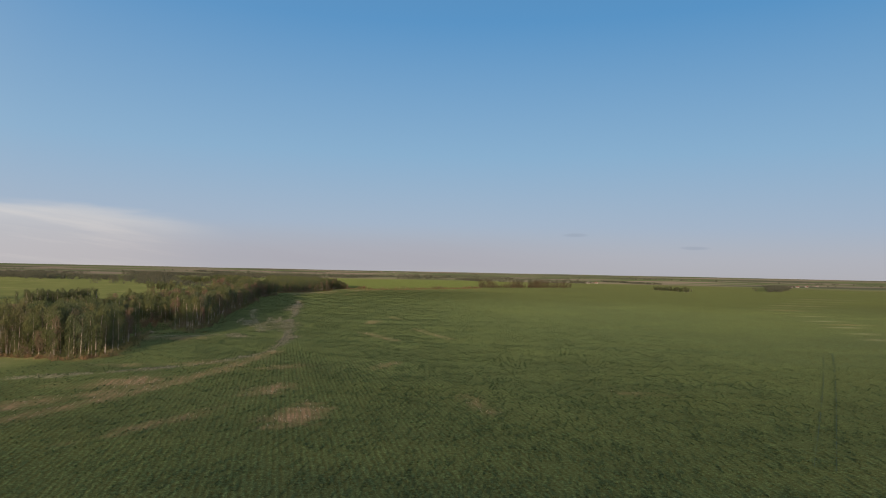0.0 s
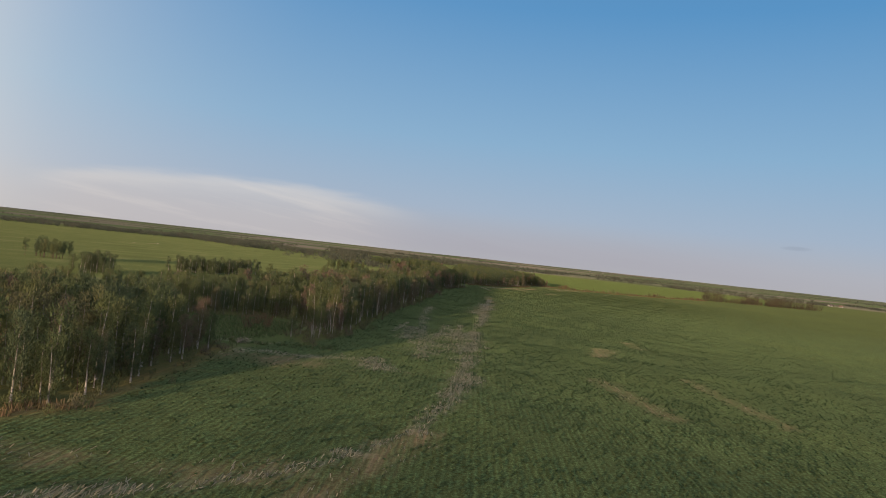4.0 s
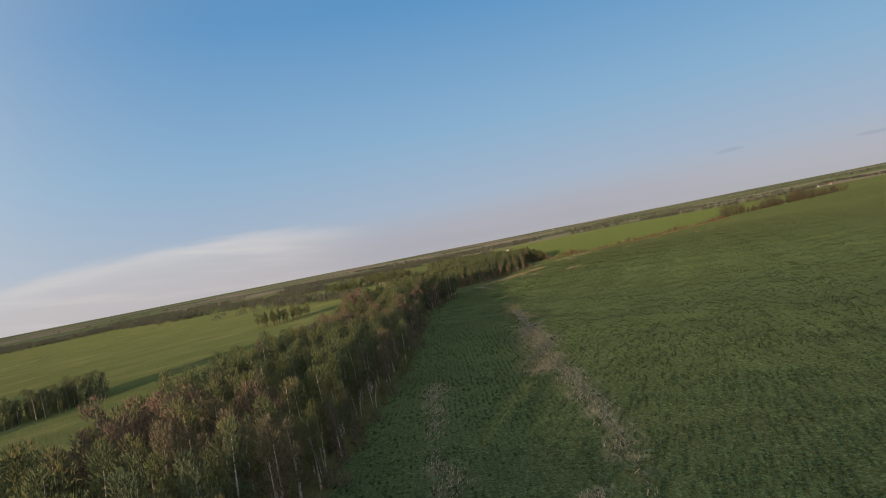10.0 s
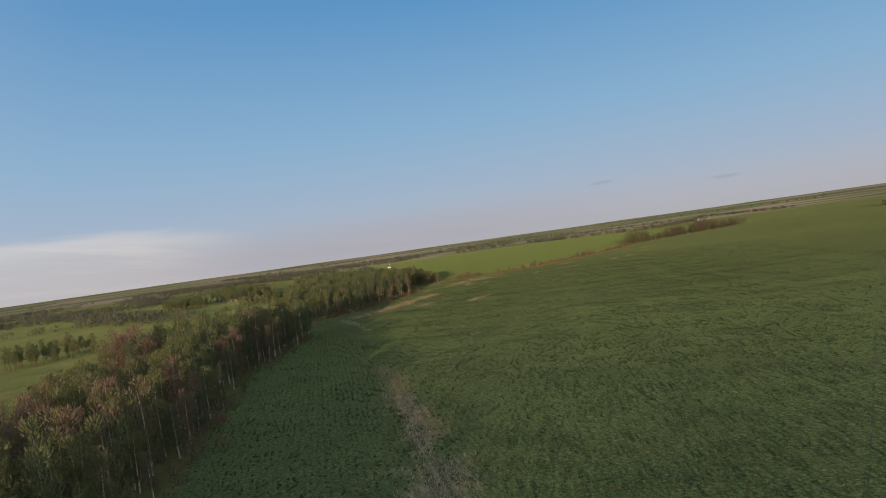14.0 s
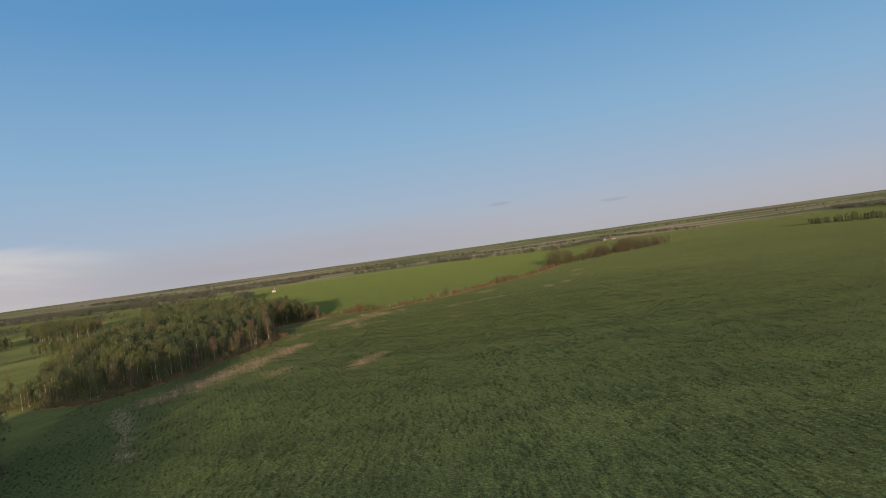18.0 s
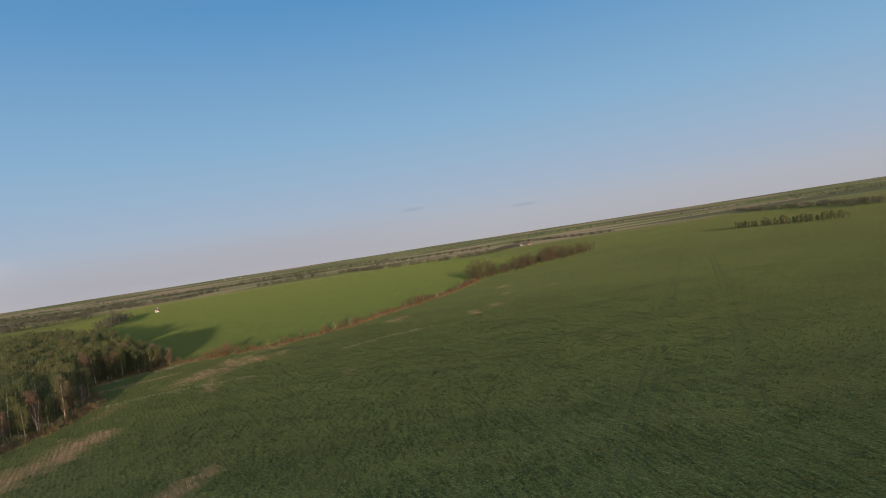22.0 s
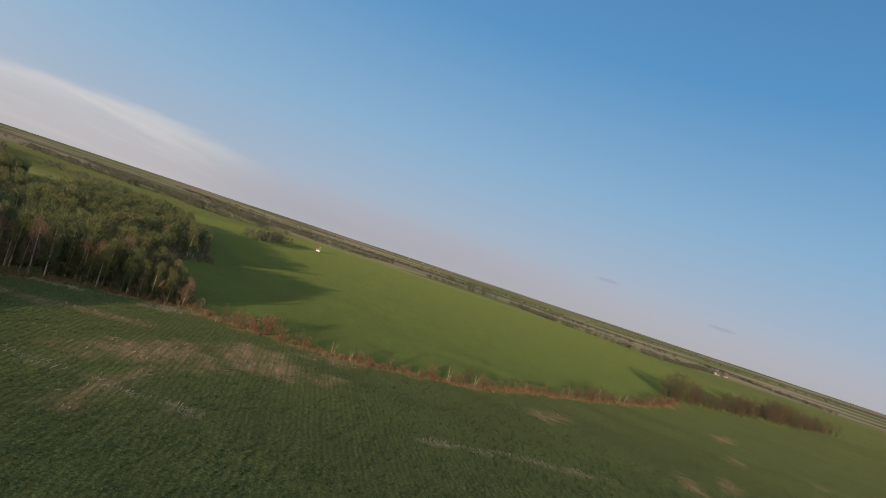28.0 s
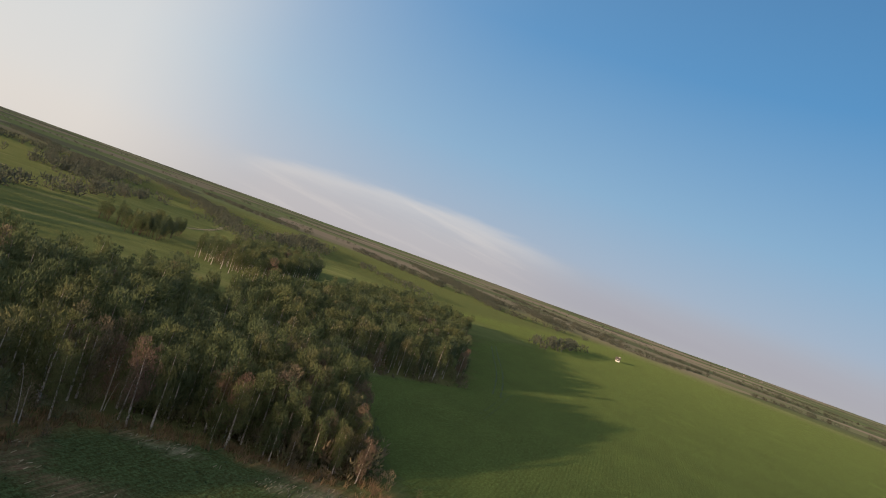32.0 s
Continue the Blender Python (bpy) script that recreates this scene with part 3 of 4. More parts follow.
def tree_shape(seed, h=9.0, width=1.6, low=.32, clumps=26, leaves=13, size=.34, stems=1, lean=.25, puff=.62, limbs=1.0, sides=6):
    """Wood (points, faces) and leaves (points, faces) of one tree with its foot at the origin."""
    r = random.Random(seed)
    wp, wf, lp, lf, bp, bf = [], [], [], [], [], []

    def add(pts, faces, vp=wp, vf=wf):
        o = len(vp)
        vp.extend(pts)
        vf.extend(tuple(i + o for i in f) for f in faces)
    tips = []
    for s in range(stems):
        hh = h * (1 if s == 0 else r.uniform(.6, .95))
        bx, by = (0, 0) if stems == 1 else (r.gauss(0, .35), r.gauss(0, .35))
        lx, ly = r.gauss(0, lean), r.gauss(0, lean)
        if stems > 1:
            lx, ly = lx + bx * 2.2, ly + by * 2.2
        path = [(bx + lx * t * t + r.gauss(0, .05) * t, by + ly * t * t + r.gauss(0, .05) * t, hh * t - (.15 if t == 0 else 0))
                for t in (0, .25, .5, .75, .95)]
        r0 = (.0118 * hh + .024) * (1 if stems == 1 else .72)
        add(*tube(path, [r0 * 1.25, r0 * .85, r0 * .62, r0 * .38, r0 * .12], sides))
        for b in range(clumps // stems):
            t = low + (1 - low) * (b + r.random()) / (clumps // stems)
            k = (t - low) / (1 - low)
            rad = width * (max(0, 1 - abs(2 * k ** 1.15 - 1) ** 2.4) ** .5 * .85 + .18) * r.uniform(.45, 1.1)
            a = r.uniform(0, 6.28)
            q = min(4 * t, 3.99)
            i, f = int(q), q - int(q)
            px, py = (path[i][j] + (path[i + 1][j] - path[i][j]) * f for j in (0, 1))
            base = (px, py, hh * max(t - .1, .2))
            tip = (px + rad * math.cos(a), py + rad * math.sin(a), hh * t + .25 * rad)
            if b == 0 or r.random() < limbs:
                add(*tube([base, tip], [r0 * .24, r0 * .05], 3), bp, bf)
            tips.append((tip, base, rad))
    for tip, base, rad in tips:
        # a clump: a loose rounded shell of leaves round the end of the branch
        g = puff * r.uniform(.75, 1.25)
        C = Vector(base).lerp(Vector(tip), r.uniform(.7, 1.0))
        squash = r.uniform(1.0, 1.6)
        for _ in range(int(leaves * r.uniform(.7, 1.3))):
            d = Vector((r.gauss(0, 1), r.gauss(0, 1), r.gauss(.25, 1))).normalized()
            q = C + Vector((d.x, d.y, d.z * squash)) * g * (1.08 - .6 * r.random() ** 2.2)
            q.z = max(.3 + .3 * r.random(), min(q.z, h * 1.06))
            s = size * r.uniform(.6, 1.35)
            # a spray of small leaves along a twig: long upwards and outwards, narrow across
            v = (d * .75 + Vector((r.gauss(0, .35), r.gauss(0, .35), 1.0 + r.gauss(0, .3)))).normalized() * s * r.uniform(1.5, 2.4)
            u = v.cross(Vector((r.gauss(0, 1), r.gauss(0, 1), r.gauss(0, 1)))).normalized() * s * r.uniform(.22, .42)
            o = len(lp)
            lp.extend(tuple(p) for p in (q - u - v * .4, q + u - v * .4, q + v * .6))
            lf.append((o, o + 1, o + 2))
    return wp, wf, lp, lf, bp, bf


def mesh_of(name, pts, faces, material):
    me = bpy.data.meshes.new(name)
    me.from_pydata(pts, [], faces)
    me.materials.append(material)
    me.update()
    return me


def make_tree(shape, name, bark, leaf, label, category="tree", group="", limb=None):
    wp, wf, lp, lf, bp, bf = shape
    top = tagged(new(name), label, category, group)
    t, c = new("trunk", mesh_of("trunk", wp, wf, bark)), new("crown", mesh_of("crown", lp, lf, leaf))
    b = new("branchwork", mesh_of("branchwork", bp, bf, limb or DARKWOOD))
    t.parent = c.parent = b.parent = top
    return top


def put(proto, x, y, rnd, scale=1.0, z=0.0):
    m = pose(x, y, z - .05, rnd.gauss(0, 1.5), rnd.gauss(0, 1.5), rnd.uniform(0, 360))
    ob = copy_thing(proto, m)
    k = scale
    ob.scale = (k * rnd.uniform(.9, 1.15), k * rnd.uniform(.9, 1.15), k)
    return ob


def drop(proto):
    for o in list(proto.children_recursive) + [proto]:
        bpy.data.objects.remove(o)


REDDISH = [(-121, 298, 15), (-101, 290, 9), (-129, 396, 16), (-110, 412, 11), (-150, 455, 13), (-123, 679, 5), (-132, 752, 10), (-96, 232, 7), (-106, 166, 7), (-92, 168, 6)]


def drift(x, y):
    """Slow change of the woods from green to reddish-brown, about -1 to 1."""
    v = .55 * float(wobble(np.array([x]), np.array([y]), 38, 12)[0]) - .15
    for cx, cy, rad in REDDISH:
        v = max(v, 1.5 - math.hypot(x - cx, y - cy) / rad)
    return v


def mass(name, shapes, spots, leaf, bark, label, category="trees", tones=(0.0, 1.0), seed=1):
    """One joined wood of many trees: spots are (x, y, scale)."""
    r = np.random.default_rng(seed)
    arr = [[np.array(q) for q in s] for s in shapes]
    V, T, nv = [], [], 0
    LF, WF, BF = [], [], []
    for x, y, k in spots:
        a = int(r.integers(len(shapes)))
        wp, wf, lp, lf, bp, bf = arr[a]
        c, s = math.cos(t := r.uniform(0, 6.28)), math.sin(t)
        foot = float(ground_z(np.array([x]), np.array([y]))[0]) - .1
        M = np.array([[c, -s, 0], [s, c, 0], [0, 0, 1]])
        tone = tones[0] + (tones[1] - tones[0]) * min(1, max(0, .36 + .42 * drift(x, y) + r.normal(0, .16)))
        for pts, faces, out in ((wp, wf, WF), (lp, lf, LF), (bp, bf, BF)):
            V.append(pts @ M.T * k + np.array([x, y, foot]))
            T.append(np.full(len(pts), tone))
            out.append(faces + nv)
            nv += len(pts)
    V, T = np.concatenate(V), np.concatenate(T)
    L3, Q4 = np.concatenate(LF), np.concatenate(BF + WF)
    nl, nb, nf = len(L3), sum(len(f) for f in BF), len(L3) + len(Q4)
    me = bpy.data.meshes.new(name)
    me.vertices.add(len(V))
    me.vertices.foreach_set("co", V.astype(np.float32).ravel())
    loops = np.concatenate([L3.ravel(), Q4.ravel()]).astype(np.int32)
    me.loops.add(len(loops))
    me.loops.foreach_set("vertex_index", loops)
    me.polygons.add(nf)
    me.polygons.foreach_set("loop_start", np.concatenate([np.arange(0, nl * 3, 3), nl * 3 + np.arange(0, len(Q4) * 4, 4)]).astype(np.int32))
    me.materials.append(leaf)
    me.materials.append(DARKWOOD)
    me.materials.append(bark)
    mi = np.zeros(nf, np.int32)
    mi[nl:] = 1
    mi[nl + nb:] = 2
    me.polygons.foreach_set("material_index", mi)
    me.attributes.new("tone", "FLOAT", "POINT").data.foreach_set("value", T.astype(np.float32))
    me.update(calc_edges=True)
    return tagged(new(name, me), label, category, kind="stuff")




def strip(name, line, width, material, label, seed, category="track"):
    """A worn line on the ground: a narrow ribbon with ragged edges, 2 cm proud."""
    r = random.Random(seed)
    pts = []
    for (x0, y0), (x1, y1) in zip(line, line[1:]):
        k = max(2, int(math.hypot(x1 - x0, y1 - y0) / 1.5))
        pts += [(x0 + (x1 - x0) * i / k, y0 + (y1 - y0) * i / k) for i in range(k)]
    pts = np.array(pts + [line[-1]], float)
    for _ in range(600):
        pts[1:-1] = (pts[:-2] + 2 * pts[1:-1] + pts[2:]) / 4
    d = np.gradient(pts, axis=0)
    d /= np.linalg.norm(d, axis=1)[:, None]
    nrm = np.stack([-d[:, 1], d[:, 0]], -1)
    wl_ = np.array([width * r.uniform(.25, .75) for _ in pts])[:, None]
    wr_ = np.array([width * r.uniform(.25, .75) for _ in pts])[:, None]
    a, b = pts - nrm * wl_, pts + nrm * wr_
    v = np.concatenate([np.c_[a, ground_z(a[:, 0], a[:, 1]) + .05], np.c_[b, ground_z(b[:, 0], b[:, 1]) + .05]])
    k = len(pts)
    me = bpy.data.meshes.new(name)
    me.from_pydata(v, [], [(i, i + 1, k + i + 1, k + i) for i in range(k - 1) if r.random() > .16])
    me.materials.append(material)
    me.update()
    return tagged(new(name, me), label, category, kind="structure")


def plain_mat(name, a, b, scale, rough=.9):
    m, n, l, p = mat(name, rough)
    t = tex(n, l, scale, 4, .7)
    l.new(ramp_of(n, l, t, [(.3, a), (.7, b)]), p.inputs["Base Color"])
    return m


RUT = plain_mat("pressed_crop", (0.032, 0.056, 0.030), (0.050, 0.080, 0.036), 1.5)
SAND = plain_mat("sandy_soil", (0.20, 0.15, 0.09), (0.34, 0.27, 0.17), .8)
for i, line in enumerate(TRACKS):
    for side in (0, 1):
        strip("tyre_track", [(x + 1.9 * side, y - .9 * side) for x, y in line], .11, RUT, "dark tyre track pressed into the green crop", 20 + 2 * i + side)
for side in (0, 1):
    strip("tyre_track", [(x + 2.2 * side, y + .6 * side) for x, y in [(-118, 795), (-124, 812), (-135, 838), (-150, 866), (-176, 920)]], .4, RUT, "dark tyre track pressed into the green crop", 50 + side)
for i, line in enumerate([[(-500, 760), (-470, 790), (-420, 812)], [(-447, 580), (-440, 604), (-452, 632), (-470, 645)], [(-330, 845), (-360, 900), (-440, 985)],
                          [(-215, 905), (-225, 940), (-240, 990)]]):
    strip("sandy_track", line, 2.2, SAND, "pale sandy track worn into the meadow", 60 + i)

# ---------------------------------------------------------------- woods
rnd = random.Random(7)
BIRCH = [tree_shape(10 + i, h=8.6 + .35 * i, width=1.35 + .1 * i, low=.12 + .04 * i, clumps=34, leaves=84, size=.14, puff=.62) for i in range(6)]
BARE_BIRCH = [tree_shape(40 + i, h=8.2, width=1.5, clumps=38, leaves=11, size=.11, stems=2 + i % 2, puff=.6) for i in range(3)]
TWIGGY = [tree_shape(50 + i, h=8.6, width=1.9, low=.15, clumps=34, leaves=22, size=.17, stems=2, puff=.75) for i in range(3)]
BUSH = [tree_shape(60 + i, h=3.0, width=1.2, low=.12, clumps=24, leaves=20, size=.16, stems=4, lean=.5, puff=.5) for i in range(3)]
LITE = [tree_shape(80 + i, h=8.4 + .35 * i, width=1.35, low=.12, clumps=22, leaves=62, size=.20, puff=.80, limbs=.25, sides=4) for i in range(6)]
THIN = [tree_shape(140 + i, h=8.4 + .35 * i, width=1.6, low=.38, clumps=14, leaves=42, size=.30, puff=.92, limbs=0.2, sides=4) for i in range(5)]
SCRUB = [tree_shape(90 + i, h=2.2, width=1.1, low=.1, clumps=9, leaves=13, size=.24, stems=1, lean=.4, puff=.6, limbs=0, sides=3) for i in range(3)]
FARS = [tree_shape(100 + i, h=6.8, width=6.0, low=.12, clumps=12, leaves=7, size=1.15, puff=1.7, limbs=0, sides=3) for i in range(4)]
SPRUCE = [tree_shape(110 + i, h=7 + i, width=1.6, low=.08, clumps=30, leaves=30, size=.24, puff=.7) for i in range(3)]

birch = [make_tree(s, "birch_tree", BARK, LEAF, "slim birch with white trunk and thin green crown", group="birches along the field edge") for s in BIRCH]
bare = [make_tree(s, "bare_birch", BARK, RED_LEAF, "multi-stemmed birch with reddish bare budding twigs", group="bare birches along the field edge", limb=PALEWOOD) for s in BARE_BIRCH]
bush = [make_tree(s, "bush", DARKWOOD, RED_LEAF, "low reddish-brown twiggy bush in dry grass", "bush", "bushes of the hedge") for s in BUSH]
alder = [make_tree(s, "bare_tree", DARKWOOD, TWIG_LEAF, "reddish-brown bare tree with dense twigs in the copse", group="bare trees of the copse") for s in TWIGGY]
dark = [make_tree(s, "dark_tree", BARK, DARK_LEAF, "dense dark green tree of a field grove", group="trees of the field grove") for s in SPRUCE]

wood_spots, thin_spots, scrub_spots = [], [], []
FIELD_SIDE = {0: COPSE_A[:7], 1: WOOD_1[:12] + WOOD_1[21:], 2: WOOD_2[:15], 3: WOOD_3[:4]}
for i, (poly, step) in enumerate(((COPSE_A, 3.3), (WOOD_1, 3.6), (WOOD_2, 3.7), (WOOD_3, 4.0), (WOOD_4, 4.6))):
    for x, y in scatter(poly, step, rnd):
        e = edge_gap(FIELD_SIDE[i], x, y, False) if i < 4 else 99
        k = rnd.uniform(.72, 1.08) * (.8 if i == 1 and y < 270 and x < -98 else 1)
        if i == 2:
            k *= (.64 + .36 * min(1, max(0, (y - 560) / 60))) * (.78 if x > -101 and y > 680 else 1)
        if e < 3.6:
            proto = rnd.choice(bare) if rnd.random() < .12 + .24 * max(0, drift(x, y)) and not (i == 2 and y > 680) else rnd.choice(birch)
            put(proto, x, y, rnd, k * rnd.uniform(.62, 1.0) * (1.25 if i == 1 and y > 440 else 1))
            if rnd.random() < .35:
                scrub_spots.append((x + rnd.gauss(0, 1.5), y + rnd.gauss(0, 1.5), rnd.uniform(.5, 1.2)))
        else:
            if i == 1 and y > 440:
                k *= 1.25
            (thin_spots if i > 2 or e > 20 else wood_spots).append((x, y, k))
            if e < 12 or rnd.random() < .25:
                scrub_spots.append((x + rnd.gauss(0, 1.5), y + rnd.gauss(0, 1.5), rnd.uniform(.7, 1.5)))
for x, y in along([(-109, 686), (-100, 693), (-93, 699)], 1.1, rnd, 1.7):
    put(rnd.choice(birch[:4]), x, y, rnd, rnd.uniform(.6, .9) * (1 if x < -101 else .78))
TIP = [(-117, 679), (-107, 687), (-100, 692), (-94, 697), (-93, 702), (-101, 709), (-112, 720), (-124, 728)]
wood_spots += [(x, y, rnd.uniform(.8, 1.1) * min(1, .62 + max(0, -98 - x) * .04)) for x, y in scatter(TIP, 2.7, rnd)]
scrub_spots += [(x, y, rnd.uniform(.8, 1.7)) for x, y in scatter(TIP, 1.7, rnd)]
mass("birch_wood", LITE, wood_spots, LEAF_MASS, BARK, "dense birch wood in thin spring leaf", seed=3)
mass("back_wood", THIN, thin_spots, LEAF_MASS, BARK, "deeper part of the birch wood in spring leaf", seed=13)
for line in FIELD_SIDE.values():
    scrub_spots += [(x, y, rnd.uniform(.25, .85)) for x, y in along(line, 1.5, rnd, 1.3)]
mass("undergrowth", SCRUB, scrub_spots, LEAF_MASS, DARKWOOD, "low brown-green scrub at the foot of the birches", "scrub", (.5, 1.0), 4)

for x, y in along(HEDGE, 1.7, rnd, .9):
    q = rnd.random()
    tall = max(0.0, math.sin(x * .16 + 1.2))
    if q < .25 + .35 * tall:
        put(rnd.choice(bare[:2] + alder + bush), x, y, rnd, rnd.uniform(.27, .44) + .12 * tall)
    elif q < .34:
        put(rnd.choice(bare), x, y, rnd, rnd.uniform(.28, .42))
    else:
        put(rnd.choice(bush), x, y, rnd, rnd.uniform(.4, .8) + .45 * tall)
for x, y, k in ((-97, 219, .55), (-95, 223, .5), (-99, 226, .42)):
    put(bush[0], x, y, rnd, k * 2.3)
for x, y in scatter(COPSE_E, 4.2, rnd):
    swell = .5 + .5 * math.sin(x * .11 + .8) * math.cos(y * .05)
    if rnd.random() < .35 + .65 * swell:
        put(rnd.choice(alder), x, y, rnd, rnd.uniform(.5, .8) + .65 * swell)
    put(rnd.choice(alder), x + rnd.gauss(0, 2), y - 1 + rnd.gauss(0, 2), rnd, rnd.uniform(.3, .55))
for x, y in scatter(GROVE_E, 3.3, rnd):
    put(rnd.choice(dark), x, y, rnd, rnd.uniform(.42, .8))
for poly in GROVES[:2]:
    for x, y in scatter(poly, 2.9, rnd):
        put(rnd.choice(dark), x, y, rnd, rnd.uniform(.58, .84))
grove_spots = [(x, y, rnd.uniform(.5, .9)) for poly in GROVES[2:] for x, y in scatter(poly, 3.6, rnd)]
for p in birch + bare + bush + dark + alder:
    drop(p)
mass("field_grove", THIN, grove_spots, LEAF_MASS, DARKWOOD, "brown-green groves out in the meadow", seed=5)

# far belts and the wooded distance
far_spots = []
for line, w in BELTS:
    length = sum(math.hypot(b[0] - a[0], b[1] - a[1]) for a, b in zip(line, line[1:]))
    tall = rnd.uniform(.6, .95)
    n = int(length * w / 105) + int(length / 14)
    for x, y in along(line, length / max(n, 8), rnd, w * .55):
        far_spots.append((x, y, tall * rnd.uniform(.75, 1.1)))
for _ in range(72):
    d, a = rnd.uniform(1700, 4800), radians(rnd.uniform(-62, 75))
    cx, cy, ln = -math.sin(a) * d, 300 + math.cos(a) * d, rnd.uniform(60, 380)
    t = a + radians(rnd.uniform(-22, 22))
    tall = rnd.uniform(.45, .8) if d < 2600 else rnd.uniform(.35, .65)
    for _ in range(int(ln / 8)):
        s, q = rnd.uniform(-ln, ln), rnd.gauss(0, 9)
        far_spots.append((cx + s * math.cos(t) - q * math.sin(t), cy + s * math.sin(t) + q * math.cos(t), rnd.uniform(.8, 1.1) * tall))
far_spots = [p for p in far_spots if math.hypot(p[0], p[1]) < 4850 and not (abs(p[0] - 60) < 120 and p[1] < 1300)]
mass("far_woods", FARS, far_spots, FAR_HAZE_LEAF, DARKWOOD, "far dark tree belts towards the horizon", seed=6)

# ---------------------------------------------------------------- small things


def box(bm, x0, y0, z0, x1, y1, z1):
    v = [bm.verts.new(p) for p in ((x0, y0, z0), (x1, y0, z0), (x1, y1, z0), (x0, y1, z0), (x0, y0, z1), (x1, y0, z1), (x1, y1, z1), (x0, y1, z1))]
    for f in ((0, 3, 2, 1), (4, 5, 6, 7), (0, 1, 5, 4), (1, 2, 6, 5), (2, 3, 7, 6), (3, 0, 4, 7)):
        bm.faces.new([v[i] for i in f])


def part(name, bm, material, parent, label=""):
    me = bpy.data.meshes.new(name)
    bm.to_mesh(me)
    bm.free()
    me.materials.append(material)
    ob = new(name, me)
    ob.parent = parent
    return tagged(ob, label)


WALL = plain_mat("white_plaster", (0.32, 0.31, 0.29), (0.44, 0.43, 0.40), .7)
WHITE = plain_mat("whitewash", (0.68, 0.67, 0.64), (0.80, 0.79, 0.76), .7)
ROOF = plain_mat("dark_roof", (0.07, 0.06, 0.055), (0.13, 0.11, 0.10), 1.2, .7)
ROOF_RED = plain_mat("tile_roof", (0.13, 0.08, 0.065), (0.19, 0.11, 0.09), 1.2, .7)
PANE = plain_mat("window_glass", (0.02, 0.025, 0.03), (0.04, 0.045, 0.05), .5, .15)


def house(w, d, h, roof, label, plaster):
    top = tagged(new("house"), label, "house", "houses of the far village")
    bm = bmesh.new()
    box(bm, -w / 2, -d / 2, -.2, w / 2, d / 2, h)
    for s in (-1, 1):
        v = [bm.verts.new(p) for p in ((s * w / 2, -d / 2, h), (s * w / 2, d / 2, h), (s * w / 2, 0, h + d * .42))]
        bm.faces.new(v)
    part("wall", bm, plaster, top)
    bm = bmesh.new()
    o = .4
    for s in (-1, 1):
        lo, hi = h - .12, h + d * .42 + .1
        a = [(-w / 2 - o, s * (d / 2 + o), lo - .15), (w / 2 + o, s * (d / 2 + o), lo - .15), (w / 2 + o, 0, hi), (-w / 2 - o, 0, hi)]
        v = [bm.verts.new(p) for p in a] + [bm.verts.new((x, y, z + .18)) for x, y, z in a]
        for f in ((0, 1, 2, 3), (7, 6, 5, 4), (0, 4, 5, 1), (1, 5, 6, 2), (2, 6, 7, 3), (3, 7, 4, 0)):
            bm.faces.new([v[i] for i in f])
    bmesh.ops.recalc_face_normals(bm, faces=bm.faces)
    part("roof", bm, roof, top)
    bm = bmesh.new()
    box(bm, w * .2, -.3, h + .2, w * .2 + .6, .3, h + d * .42 + .8)
    part("chimney", bm, plaster, top)
    for k in (-1, 0, 1):
        bm = bmesh.new()
        box(bm, k * w * .3 - .5, -d / 2 - .04, h * .35, k * w * .3 + .5, -d / 2 + .05, h * .78)
        part("window", bm, PANE, top)
    return top


h1 = house(3.8, 3.2, 2.4, ROOF, "small white farmhouse with dark gable roof", WHITE)
h1.matrix_basis = pose(-180, 1200, 0, 0, 0, 12)
h2 = house(7, 5, 2.2, ROOF_RED, "white village house with reddish gable roof", WALL)
h3 = house(8, 5.5, 2.4, ROOF, "white village house with dark gable roof", WALL)
spots = [(930, 1700), (770, 1480), (720, 1400), (660, 1250), (380, 1600), (350, 1560),
         (-250, 3900), (-180, 4000), (-330, 3950), (1100, 1900), (1000, 1780), (820, 1530)]
for i, (x, y) in enumerate(spots):
    copy_thing((h2, h3)[i % 2], pose(x + 15, y, float(ground_z(np.array([x + 15.0]), np.array([float(y)]))[0]) - .1, 0, 0, rnd.uniform(-40, 40)))
drop(h2)
drop(h3)

# dry grass along the hedge and the wood edges
DRY = leaf_mat("dry_grass_blade", [(0.0, (0.20, 0.14, 0.085)), (0.5, (0.26, 0.175, 0.105)), (1.0, (0.16, 0.13, 0.07))], "tone")


def grass(name, spots, label, seed, h=.7, blades=11, material=None):
    r = np.random.default_rng(seed)
    P = np.array(spots)
    n = len(P) * blades
    base = np.repeat(P, blades, 0) + r.normal(0, .28, (n, 2))
    a = r.uniform(0, 6.28, n)
    hh = h * r.uniform(.5, 1.25, n)
    w = .045 * r.uniform(.7, 1.5, n)
    lean = r.normal(0, .22, (n, 2))
    z0 = ground_z(base[:, 0], base[:, 1])
    d = np.stack([np.cos(a), np.sin(a)], -1) * w[:, None]
    v = np.stack([np.c_[base - d, z0], np.c_[base + d, z0], np.c_[base + lean + d * .3, z0 + hh], np.c_[base + lean - d * .3, z0 + hh]], 1).reshape(-1, 3)
    me = bpy.data.meshes.new(name)
    me.from_pydata(v, [], np.arange(n * 4).reshape(-1, 4))
    me.materials.append(material or DRY)
    at = me.attributes.new("tone", "FLOAT", "POINT")
    at.data.foreach_set("value", np.repeat(r.random(n), 4).astype(np.float32))
    me.update()
    return tagged(new(name, me), label, "grass", kind="stuff")


grass("dry_grass", along(HEDGE, .27, rnd, 1.2) + along(WOOD_2[:12], .22, rnd, 1.1) + along(COPSE_A[:5], .4, rnd, 1.0), "tall orange-brown dry grass along the hedge and wood edge", 8)

